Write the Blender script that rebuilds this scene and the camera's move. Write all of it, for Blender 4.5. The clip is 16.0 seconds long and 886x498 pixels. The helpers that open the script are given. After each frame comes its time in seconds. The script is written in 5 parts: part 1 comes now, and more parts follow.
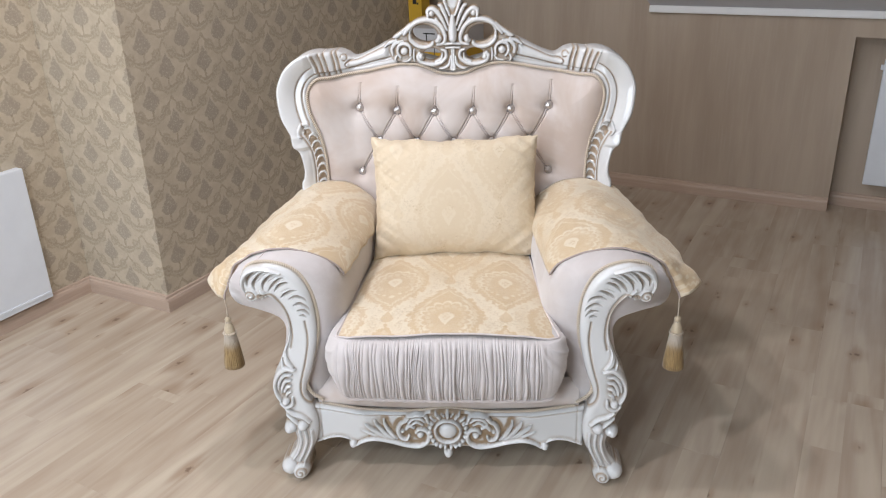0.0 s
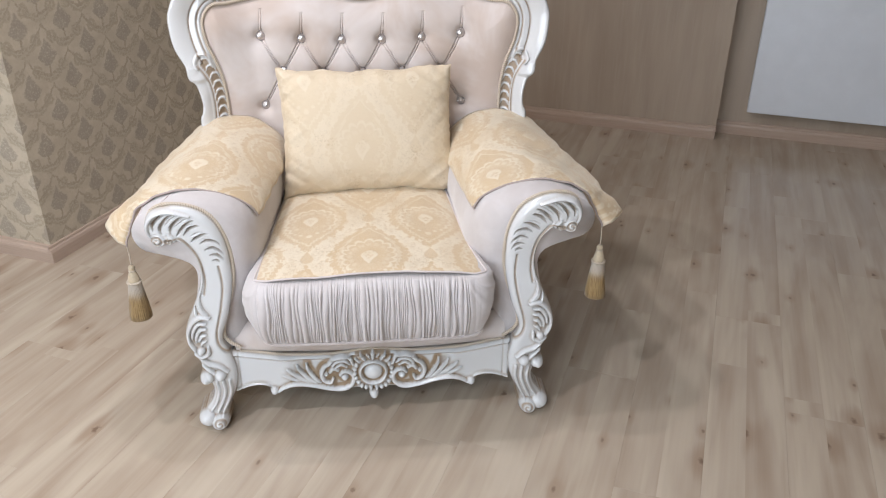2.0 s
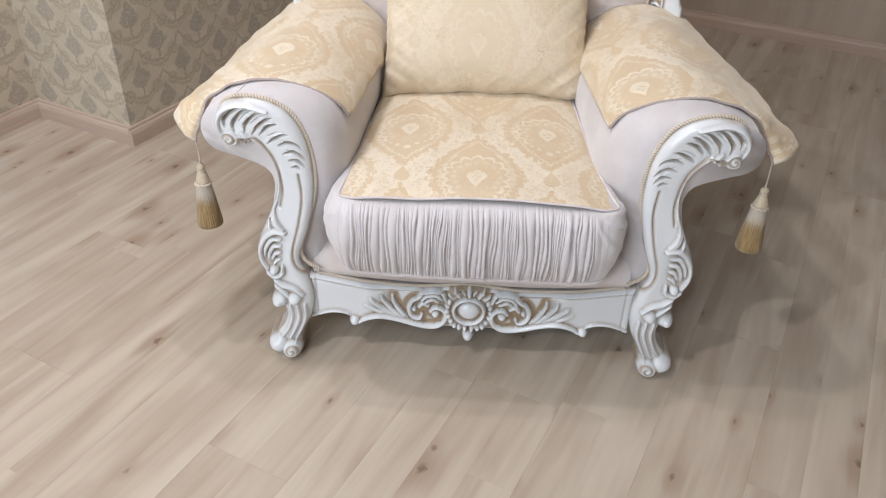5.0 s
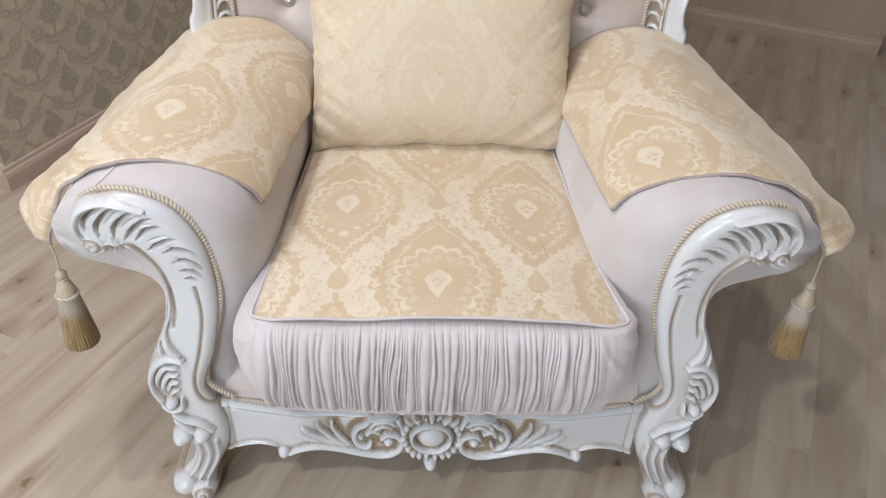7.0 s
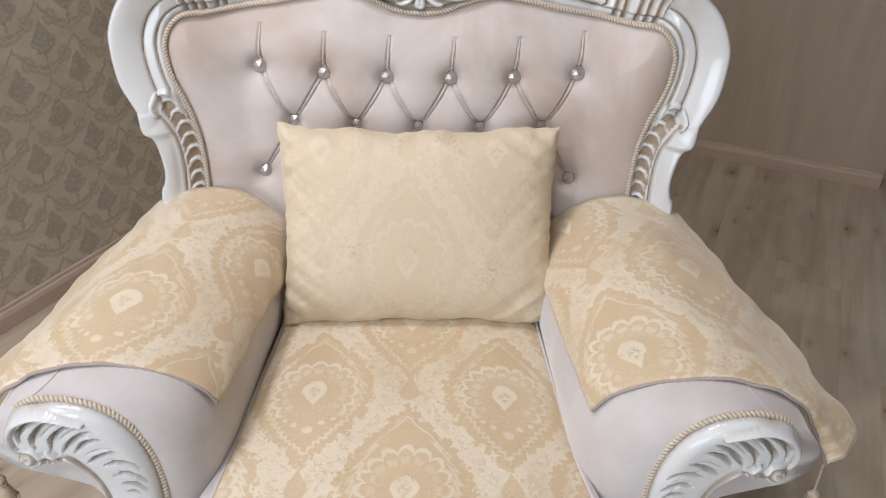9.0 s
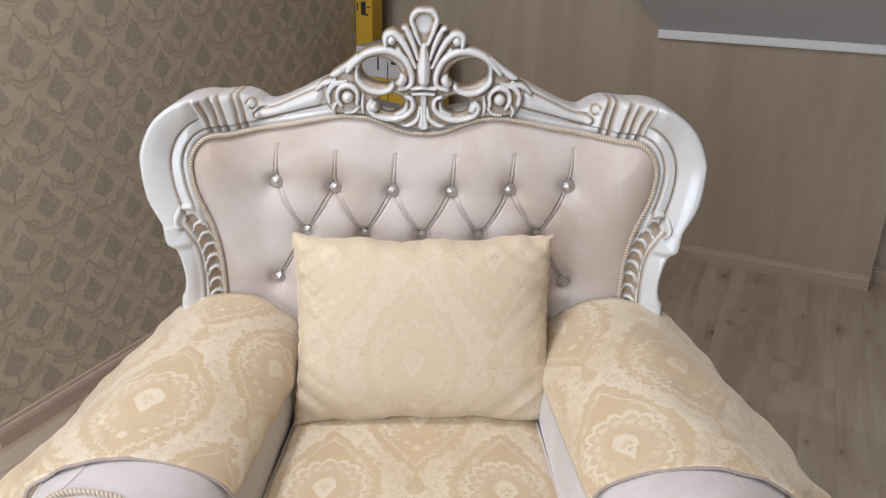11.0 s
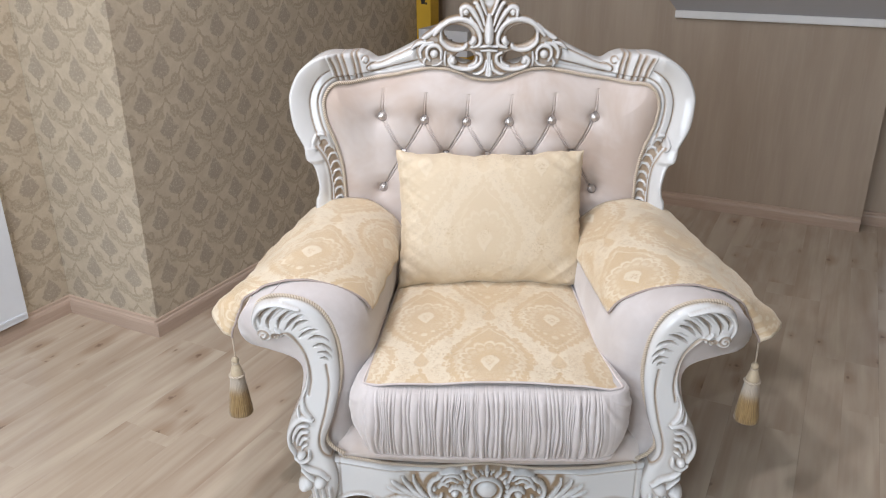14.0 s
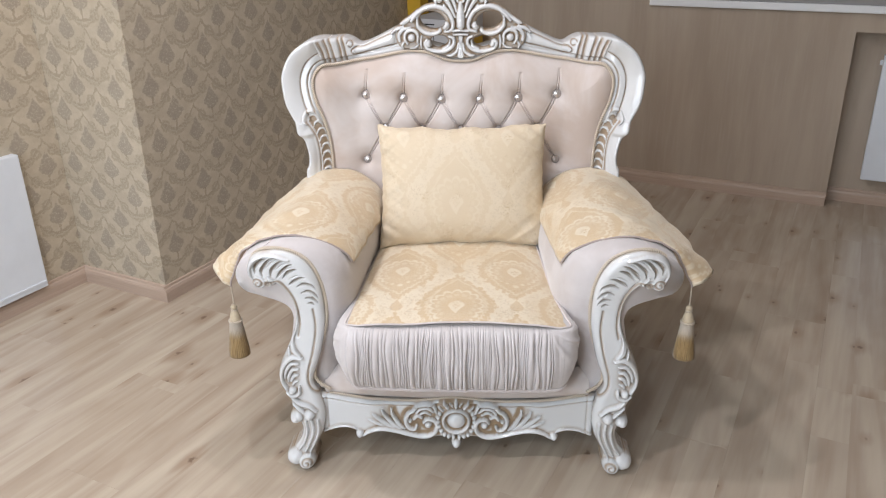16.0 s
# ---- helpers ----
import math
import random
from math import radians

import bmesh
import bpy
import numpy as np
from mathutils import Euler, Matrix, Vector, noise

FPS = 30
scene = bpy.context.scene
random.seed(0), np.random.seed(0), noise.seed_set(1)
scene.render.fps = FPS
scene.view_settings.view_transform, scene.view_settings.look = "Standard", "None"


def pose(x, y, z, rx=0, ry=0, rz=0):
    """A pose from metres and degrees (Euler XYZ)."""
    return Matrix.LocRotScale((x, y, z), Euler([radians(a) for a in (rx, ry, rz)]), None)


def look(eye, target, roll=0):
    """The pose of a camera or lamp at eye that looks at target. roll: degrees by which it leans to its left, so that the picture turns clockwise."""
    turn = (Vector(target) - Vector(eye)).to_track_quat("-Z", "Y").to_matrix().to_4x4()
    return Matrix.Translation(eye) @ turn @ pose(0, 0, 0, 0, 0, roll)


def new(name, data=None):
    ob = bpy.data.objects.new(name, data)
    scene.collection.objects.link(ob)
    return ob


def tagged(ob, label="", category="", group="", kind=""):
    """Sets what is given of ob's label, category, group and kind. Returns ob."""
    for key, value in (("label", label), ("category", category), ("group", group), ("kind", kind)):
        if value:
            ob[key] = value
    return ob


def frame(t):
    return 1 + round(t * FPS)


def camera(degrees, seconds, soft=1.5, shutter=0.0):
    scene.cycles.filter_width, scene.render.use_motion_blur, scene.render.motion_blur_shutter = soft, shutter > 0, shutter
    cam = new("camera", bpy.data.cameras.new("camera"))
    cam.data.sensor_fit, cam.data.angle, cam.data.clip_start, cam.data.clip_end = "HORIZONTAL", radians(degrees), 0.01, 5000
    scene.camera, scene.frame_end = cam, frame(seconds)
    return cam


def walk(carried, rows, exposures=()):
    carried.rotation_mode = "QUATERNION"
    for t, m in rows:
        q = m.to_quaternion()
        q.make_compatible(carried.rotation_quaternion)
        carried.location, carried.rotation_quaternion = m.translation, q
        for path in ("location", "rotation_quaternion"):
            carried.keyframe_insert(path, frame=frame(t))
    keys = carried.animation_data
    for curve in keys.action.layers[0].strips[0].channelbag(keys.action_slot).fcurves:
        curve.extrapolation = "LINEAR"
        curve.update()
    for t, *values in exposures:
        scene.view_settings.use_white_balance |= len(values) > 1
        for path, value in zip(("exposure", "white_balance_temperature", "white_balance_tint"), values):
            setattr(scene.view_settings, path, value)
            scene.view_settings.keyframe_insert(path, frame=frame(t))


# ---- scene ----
cam = camera(58.5, 16.0, soft=1.1)
PATH = [
    (0, (0.17, -1.683, 1.375), (-0.015, 0.148, 0.59), -1.7),
    (0.5, (0.105, -1.671, 1.369), (0.04, 0.153, 0.552), -1.0),
    (1, (0.091, -1.661, 1.368), (0.156, 0.157, 0.536), 0.0),
    (1.5, (0.085, -1.642, 1.358), (0.188, 0.166, 0.508), 0.1),
    (2, (0.071, -1.628, 1.345), (0.181, 0.139, 0.414), 0.3),
    (2.5, (0.052, -1.627, 1.341), (0.136, 0.109, 0.351), 0.6),
    (3, (0.027, -1.624, 1.336), (0.034, 0.101, 0.324), 0.2),
    (3.5, (0.007, -1.602, 1.321), (-0.018, 0.114, 0.295), 0.6),
    (5.8, (0.045, -1.059, 1.188), (-0.097, 0.536, -0.01), 1.5),
    (6, (0.027, -0.992, 1.183), (-0.106, 0.601, -0.02), 1.4),
    (6.5, (-0.005, -0.9, 1.185), (-0.065, 0.677, -0.043), 2.0),
    (7, (-0.006, -0.855, 1.197), (0.01, 0.733, -0.019), 2.6),
    (7.5, (-0.007, -0.815, 1.212), (0.042, 0.787, 0.016), 2.6),
    (8, (0.01, -0.766, 1.234), (0.07, 0.883, 0.104), 2.6),
    (8.5, (0.044, -0.731, 1.248), (0.073, 0.957, 0.176), 2.1),
    (9, (0.053, -0.716, 1.278), (0.025, 1.007, 0.264), 1.8),
    (9.5, (0.05, -0.71, 1.294), (0.014, 1.053, 0.35), 1.9),
    (10, (0.049, -0.702, 1.314), (0.017, 1.096, 0.438), 2.0),
    (10.2, (0.05, -0.709, 1.314), (0.015, 1.101, 0.463), 1.9),
    (12.3, (0.068, -1.12, 1.315), (0.024, 0.744, 0.591), 0.0),
    (12.5, (0.079, -1.178, 1.311), (0.025, 0.681, 0.573), 0.0),
    (13, (0.072, -1.266, 1.32), (-0.061, 0.576, 0.55), -0.1),
    (13.5, (0.029, -1.346, 1.327), (-0.132, 0.494, 0.559), -0.2),
    (14, (0.004, -1.43, 1.333), (-0.127, 0.408, 0.556), -0.3),
    (14.5, (0.028, -1.489, 1.337), (-0.044, 0.349, 0.553), -0.2),
    (15, (0.067, -1.565, 1.341), (0.012, 0.263, 0.533), -0.0),
    (15.5, (0.093, -1.625, 1.337), (0.005, 0.204, 0.533), -0.2),
    (16, (0.108, -1.676, 1.346), (-0.041, 0.154, 0.554), -0.9),
]
walk(cam, [(t, look(eye, target, roll)) for t, eye, target, roll in PATH],
     [(0, 0.0, 6440, 10), (3.5, 0.03, 6370, 10), (7, -0.13, 6390, 10), (8.5, -0.24, 6500, 10), (10, -0.24, 6500, 10), (12.5, -0.08, 6450, 10), (14, -0.04, 6450, 10), (16, 0.0, 6480, 10)])

# ---- light: unseen ceiling downlights, and a window added behind the camera as fill ----
ROOM = pose(0, 0, 0, 0, 0, -22.7)          # the room's u runs along the radiator wall, v towards it
CHAIR = pose(-0.002, 0.0, 0, 0, 0, 1.75)    # the armchair faces -y

world = bpy.data.worlds.new("room_air")
world.use_nodes = True
world.node_tree.nodes["Background"].inputs[0].default_value = (0.8, 0.9, 1.0, 1)
world.node_tree.nodes["Background"].inputs[1].default_value = 0.05
scene.world = world


def area_lamp(name, place, target, size, watts, colour, size_y=None):
    data = bpy.data.lights.new(name, "AREA")
    data.shape, data.size = ("RECTANGLE", size) if size_y else ("DISK", size)
    if size_y:
        data.size_y = size_y
    data.energy, data.color = watts, colour
    ob = new(name, data)
    ob.matrix_world = ROOM @ look(place, target)
    return ob


WARM, NEUTRAL, FRONT_FILL, COOL = (0.985, 0.945, 0.985), (0.93, 0.90, 0.96), (0.80, 0.90, 1.0), (0.76, 0.87, 1.0)
# all out of view; the last is added only to brighten the chair's front
DOWNLIGHTS = ((-0.485, 0.25, 9, WARM), (-0.75, -0.15, 12, WARM), (-0.45, -1.4, 24, NEUTRAL), (0.55, -2.5, 26, FRONT_FILL))   # u, v, watts
for lamp_u, lamp_v, watts, tint in DOWNLIGHTS:
    area_lamp("downlight_glow", (lamp_u, lamp_v, 2.52), (lamp_u, lamp_v, 0), 0.10, watts, tint)
# cool fill for the chair's front, set in an added, unseen window
area_lamp("window_fill", (-0.40, -3.33, 1.5), (-0.4, 0.0, 0.8), 2.2, 56, COOL, 1.4)


# ---- node helpers ----
class Nodes:
    """A short way to write shader arithmetic."""

    def __init__(self, name):
        self.mat = bpy.data.materials.new(name)
        self.mat.use_nodes = True
        self.tree = self.mat.node_tree
        self.bsdf = self.tree.nodes["Principled BSDF"]

    def node(self, kind, **settings):
        n = self.tree.nodes.new(kind)
        for key, value in settings.items():
            setattr(n, key, value)
        return n

    def link(self, a, b):
        if isinstance(a, bpy.types.NodeSocket):
            self.tree.links.new(a, b)
        else:
            b.default_value = a

    def m(self, op, a, b=0.0, c=0.0, clamp=False):
        n = self.node("ShaderNodeMath", operation=op, use_clamp=clamp)
        for i, v in enumerate((a, b, c)):
            self.link(v, n.inputs[i])
        return n.outputs[0]

    def add(self, a, b):
        return self.m("ADD", a, b)

    def mul(self, a, b):
        return self.m("MULTIPLY", a, b)

    def sub(self, a, b):
        return self.m("SUBTRACT", a, b)

    def step(self, lo, hi, x):
        n = self.node("ShaderNodeMapRange", interpolation_type="SMOOTHSTEP")
        self.link(x, n.inputs[0])
        n.inputs[1].default_value, n.inputs[2].default_value = lo, hi
        return n.outputs[0]

    def band(self, x, at, half, soft=0.01):
        """1 where x is within half of at."""
        return self.sub(1.0, self.step(half - soft, half + soft, self.m("ABSOLUTE", self.sub(x, at))))

    def mix(self, f, a, b):
        n = self.node("ShaderNodeMix", data_type="RGBA")
        self.link(f, n.inputs[0])
        for v, s in ((a, n.inputs[6]), (b, n.inputs[7])):
            self.link(v if isinstance(v, bpy.types.NodeSocket) else (*v, 1), s)
        return n.outputs[2]

    def coords(self, which="Object"):
        return self.node("ShaderNodeTexCoord").outputs[which]

    def xyz(self, vector):
        n = self.node("ShaderNodeSeparateXYZ")
        self.link(vector, n.inputs[0])
        return n.outputs[0], n.outputs[1], n.outputs[2]

    def vec(self, x, y, z=0.0):
        n = self.node("ShaderNodeCombineXYZ")
        for i, v in enumerate((x, y, z)):
            self.link(v, n.inputs[i])
        return n.outputs[0]

    def scaled(self, vector, s):
        n = self.node("ShaderNodeMapping")
        self.link(vector, n.inputs[0])
        n.inputs["Scale"].default_value = s
        return n.outputs[0]

    def noise(self, vector, scale, detail=4.0, rough=0.55, distort=0.0):
        n = self.node("ShaderNodeTexNoise")
        self.link(vector, n.inputs["Vector"])
        n.inputs["Scale"].default_value, n.inputs["Detail"].default_value = scale, detail
        n.inputs["Roughness"].default_value, n.inputs["Distortion"].default_value = rough, distort
        return n.outputs[0]

    def random(self):
        return self.node("ShaderNodeObjectInfo").outputs["Random"]

    def attribute(self, name):
        return self.node("ShaderNodeAttribute", attribute_name=name).outputs["Fac"]

    def bump(self, height, strength, distance):
        n = self.node("ShaderNodeBump")
        n.inputs["Strength"].default_value, n.inputs["Distance"].default_value = strength, distance
        self.link(height, n.inputs["Height"])
        self.link(n.outputs[0], self.bsdf.inputs["Normal"])

    def done(self, colour=None, rough=None, **more):
        if colour is not None:
            self.link(colour if isinstance(colour, bpy.types.NodeSocket) else (*colour, 1), self.bsdf.inputs["Base Color"])
        if rough is not None:
            self.link(rough, self.bsdf.inputs["Roughness"])
        for key, value in more.items():
            self.link(value, self.bsdf.inputs[key.replace("_", " ").title().replace("Ior", "IOR")])
        return self.mat


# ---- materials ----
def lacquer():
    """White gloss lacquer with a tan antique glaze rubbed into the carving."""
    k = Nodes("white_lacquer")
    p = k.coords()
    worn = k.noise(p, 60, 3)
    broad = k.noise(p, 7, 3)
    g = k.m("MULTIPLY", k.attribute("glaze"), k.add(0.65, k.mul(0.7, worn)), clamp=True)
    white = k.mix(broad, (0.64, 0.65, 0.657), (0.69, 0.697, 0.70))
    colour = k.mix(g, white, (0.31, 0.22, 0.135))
    k.bump(k.noise(p, 35, 3), 0.08, 0.002)
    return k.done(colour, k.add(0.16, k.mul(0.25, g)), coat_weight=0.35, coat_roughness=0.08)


def velvet(name, base, deep, patch=9.0):
    k = Nodes(name)
    p = k.coords()
    nap = k.noise(p, patch, 4, 0.6, 0.6)
    fine = k.noise(p, 900, 2)
    colour = k.mix(k.step(0.32, 0.66, nap), base, deep)
    k.bump(fine, 0.25, 0.0006)
    return k.done(colour, 0.85, sheen_weight=0.55, sheen_roughness=0.45, specular_ior_level=0.2)


def damask(name, light, ground, gold, strong=1.0):
    """Woven damask in metres of the cloth's own UV: palmette medallions in an ogee lattice of pale flowers."""
    k = Nodes(name)
    x, y, _ = k.xyz(k.coords("UV"))
    w1 = k.noise(k.vec(x, y), 26, 2, 0.5)
    w2 = k.noise(k.vec(y, x, 3.1), 26, 2, 0.5)
    x, y = k.add(x, k.mul(k.sub(w1, 0.5), 0.010)), k.add(y, k.mul(k.sub(w2, 0.5), 0.010))
    HX, HY = 0.148, 0.190

    def wrap(value, half):
        return k.m("WRAP", value, half, -half)

    def choose(f, p, q):
        return k.add(p, k.mul(f, k.sub(q, p)))

    u1, v1, u2, v2 = wrap(x, HX), wrap(y, HY), wrap(k.sub(x, HX), HX), wrap(k.sub(y, HY), HY)
    far = k.m("GREATER_THAN", k.add(k.m("DIVIDE", k.m("ABSOLUTE", u1), HX), k.m("DIVIDE", k.m("ABSOLUTE", v1), HY)), 1.0)
    mx, my = k.m("ABSOLUTE", choose(far, u1, u2)), choose(far, v1, v2)

    def petals(scale, shift):
        cell = k.node("ShaderNodeTexVoronoi")
        k.link(k.vec(x, k.mul(y, 0.8), shift), cell.inputs["Vector"])
        cell.inputs["Scale"].default_value = scale
        return cell.outputs["Distance"]

    blot = k.noise(k.vec(x, y, 7.0), 170, 3, 0.75)
    round1, round2 = petals(80, 1.0), petals(180, 4.0)
    fray = k.add(k.add(k.mul(k.sub(round1, 0.42), 0.16), k.mul(k.sub(round2, 0.42), 0.10)), k.mul(k.sub(blot, 0.5), 0.12))
    angle = k.m("ARCTAN2", my, mx)
    # how far outside the pointed ogee field, in widths of a cell
    v = k.m("MINIMUM", k.m("DIVIDE", k.m("ABSOLUTE", my), HY * 0.88), 1.0)
    ogee = k.sub(k.m("DIVIDE", mx, HX), k.mul(0.67, k.m("POWER", k.m("MAXIMUM", k.m("COSINE", k.mul(v, 1.5708)), 0.0), 1.15)))
    serrate = k.m("ABSOLUTE", k.m("COSINE", k.mul(k.add(my, mx), 190.0)))
    trellis = k.step(-0.030, 0.030, k.add(ogee, fray))
    fleck = k.m("MULTIPLY", k.step(0.47, 0.58, k.noise(k.vec(x, y, 2.0), 75, 4, 0.72, 1.4)), k.step(0.00, 0.10, ogee))
    trellis = k.mul(trellis, k.sub(1.0, k.mul(fleck, 0.50)))
    line = k.mul(k.band(k.add(k.add(ogee, k.mul(serrate, 0.045)), k.mul(fray, 0.25)), -0.140, 0.026, 0.020), 0.72)
    # fan of petals, open below
    rho = k.m("SQRT", k.add(k.mul(mx, mx), k.m("POWER", k.mul(my, 0.93), 2.0)))
    lobe = k.m("POWER", k.m("ABSOLUTE", k.m("COSINE", k.mul(angle, 8.0))), 0.6)
    fan = k.sub(rho, k.mul(lobe, 0.0115))
    open_below = k.step(-1.05, -0.75, angle)
    ring = k.mul(k.band(k.add(fan, k.mul(fray, 0.022)), 0.0560, 0.0040, 0.0026), open_below)
    inside = k.mul(k.mul(k.sub(1.0, k.step(0.050, 0.058, fan)), k.step(0.030, 0.036, rho)), k.mul(0.26, k.step(0.42, 0.62, blot)))
    core = k.mul(k.mul(k.band(k.add(rho, k.mul(fray, 0.03)), 0.0475, 0.0055, 0.003), open_below), k.step(0.35, 0.8, lobe))
    # shield in the middle, pointed below, and three small blooms under it
    low, high = k.m("MAXIMUM", k.mul(my, -1.0), 0.0), k.m("MAXIMUM", my, 0.0)
    shield = k.m("MAXIMUM", k.add(k.m("DIVIDE", mx, 0.020), k.m("DIVIDE", low, 0.035)),
                 k.m("SQRT", k.add(k.m("POWER", k.m("DIVIDE", mx, 0.020), 2.0), k.m("POWER", k.m("DIVIDE", high, 0.024), 2.0))))
    heart = k.sub(1.0, k.step(0.90, 1.08, k.add(shield, k.mul(fray, 0.5))))
    heart = k.mul(heart, k.sub(1.0, k.mul(k.mul(k.sub(1.0, k.step(0.35, 0.60, shield)), k.step(0.42, 0.55, blot)), 0.75)))

    def spot(cx, cy, r):
        away = k.m("SQRT", k.add(k.m("POWER", k.sub(mx, cx), 2.0), k.m("POWER", k.sub(my, cy), 2.0)))
        return k.sub(1.0, k.step(r * 0.7, r * 1.2, k.add(away, k.mul(fray, 0.015))))

    bloom = k.m("MAXIMUM", spot(0.0, -0.086, 0.009), k.m("MAXIMUM", spot(0.020, -0.072, 0.006), spot(0.036, -0.062, 0.005)))

    def drop(px, py):
        up, down = k.m("MAXIMUM", py, 0.0), k.m("MINIMUM", py, 0.0)
        side = k.m("DIVIDE", k.m("ABSOLUTE", px), 0.017)
        body = k.m("MAXIMUM", k.add(side, k.m("DIVIDE", up, 0.036)), k.m("SQRT", k.add(k.mul(side, side), k.m("POWER", k.m("DIVIDE", down, 0.018), 2.0))))
        return k.sub(1.0, k.step(0.88, 1.10, k.add(body, k.mul(fray, 0.6))))

    tear = k.m("MAXIMUM", drop(u2, v1), drop(u1, v2))
    figure = k.m("MAXIMUM", k.m("MAXIMUM", trellis, line), k.m("MAXIMUM", k.m("MAXIMUM", ring, k.mul(core, 0.55)), k.m("MAXIMUM", k.m("MAXIMUM", heart, inside), k.mul(bloom, 0.8))))
    figure = k.m("MULTIPLY", figure, k.sub(1.0, k.mul(tear, 0.9)), clamp=True)
    worn = k.noise(k.vec(x, y, 5.0), 6, 3)
    figure = k.m("MAXIMUM", k.add(k.mul(figure, k.add(0.10, k.mul(1.55, worn))), k.add(k.mul(k.sub(worn, 0.48), 0.85), k.mul(k.sub(blot, 0.5), 0.30))), 0.0)
    metal = k.mul(k.step(0.57, 0.66, k.noise(k.vec(x, y, 5.0), 17, 3)), k.step(0.50, 0.62, blot))
    colour = k.mix(k.m("MULTIPLY", figure, strong, clamp=True), ground, light)
    colour = k.mix(k.mul(metal, 0.50), colour, gold)
    colour = k.mix(k.m("MULTIPLY", k.mul(fleck, k.step(0.48, 0.60, blot)), 0.45 * strong, clamp=True), colour, (0.50, 0.43, 0.34))
    warp = k.m("SINE", k.mul(x, 5200.0))
    weft = k.m("SINE", k.mul(y, 5200.0))
    relief = k.add(k.mul(figure, 1.0), k.mul(k.mul(warp, weft), 0.15))
    k.bump(k.add(relief, k.mul(blot, 0.7)), 0.40, 0.0012)
    satin = k.m("SUBTRACT", 1.0, figure, clamp=True)
    return k.done(colour, k.add(0.48, k.mul(0.14, figure)), sheen_weight=k.add(0.25, k.mul(0.55, satin)), sheen_roughness=0.35, specular_ior_level=0.35, sheen_tint=(1.0, 0.93, 0.80, 1.0))


def laminate():
    k = Nodes("oak_laminate")
    p = k.coords()
    r = k.random()
    x, y, z = k.xyz(p)
    # two printed strips to a board, each with a tone and a figure of its own
    strip = k.m("GREATER_THAN", x, 0.0)
    stave = k.m("FLOOR", k.add(k.m("DIVIDE", y, 1.9), k.add(k.mul(strip, 0.43), k.mul(r, 7.0))))
    tint = k.node("ShaderNodeTexWhiteNoise")
    k.link(k.vec(strip, stave, k.mul(r, 91.0)), tint.inputs["Vector"])
    tint = tint.outputs["Value"]
    q = k.vec(k.add(x, k.add(k.mul(r, 0.9), k.mul(tint, 0.35))), k.add(y, k.add(k.mul(r, 57.0), k.mul(tint, 9.0))), 0.0)
    grain = k.noise(k.scaled(q, (1.0, 0.040, 1.0)), 20, 4, 0.55, 0.9)
    fibre = k.noise(k.scaled(q, (1.0, 0.022, 1.0)), 170, 3, 0.6)
    cloud = k.noise(k.scaled(q, (1.0, 0.11, 1.0)), 6.0, 3, 0.55, 1.8)
    blotch = k.noise(k.scaled(q, (1.0, 0.28, 1.0)), 9, 2, 0.5, 0.8)
    pale = k.noise(k.scaled(k.vec(x, y, r), (1.0, 0.07, 9.0)), 6, 2, 0.5, 0.6)

    def knots(scale, share, small, large):
        cell = k.node("ShaderNodeTexVoronoi", voronoi_dimensions="2D")
        k.link(k.scaled(q, (1.0, 0.55, 1.0)), cell.inputs["Vector"])
        cell.inputs["Scale"].default_value = scale
        near = cell.outputs["Distance"]
        pick = k.step(share, share + 0.01, k.xyz(cell.outputs["Color"])[0])
        ragged = k.add(k.mul(k.sub(cloud, 0.5), 0.06), k.mul(k.sub(k.noise(q, 70, 3), 0.5), 0.10))
        core = k.mul(k.sub(1.0, k.step(small, large, k.add(near, ragged))), pick)
        halo = k.mul(k.sub(1.0, k.step(0.03, 0.22, k.add(near, k.mul(k.sub(grain, 0.5), 0.30)))), pick)
        return core, halo

    knot, halo = knots(4.6, 0.48, 0.006, 0.052)
    pin, ring = knots(9.0, 0.76, 0.004, 0.062)
    tone = k.add(k.add(k.mul(cloud, 0.48), k.mul(grain, 0.26)), k.mul(blotch, 0.26))
    colour = k.mix(k.step(0.28, 0.70, tone), (0.360, 0.276, 0.205), (0.558, 0.480, 0.380))
    colour = k.mix(k.mul(k.step(0.45, 0.75, pale), 0.16), colour, (0.60, 0.535, 0.445))
    colour = k.mix(k.mul(k.step(0.45, 0.75, fibre), 0.08), colour, (0.52, 0.465, 0.415))
    colour = k.mix(k.mul(tint, 0.08), colour, (0.290, 0.210, 0.155))
    colour = k.mix(k.mul(k.m("MAXIMUM", halo, k.mul(ring, 0.6)), 0.58), colour, (0.29, 0.195, 0.13))
    colour = k.mix(k.mul(k.m("MAXIMUM", knot, k.mul(pin, 0.8)), 0.72), colour, (0.14, 0.085, 0.055))
    k.bump(fibre, 0.03, 0.001)
    return k.done(colour, k.add(0.16, k.mul(0.12, grain)), specular_ior_level=0.5)


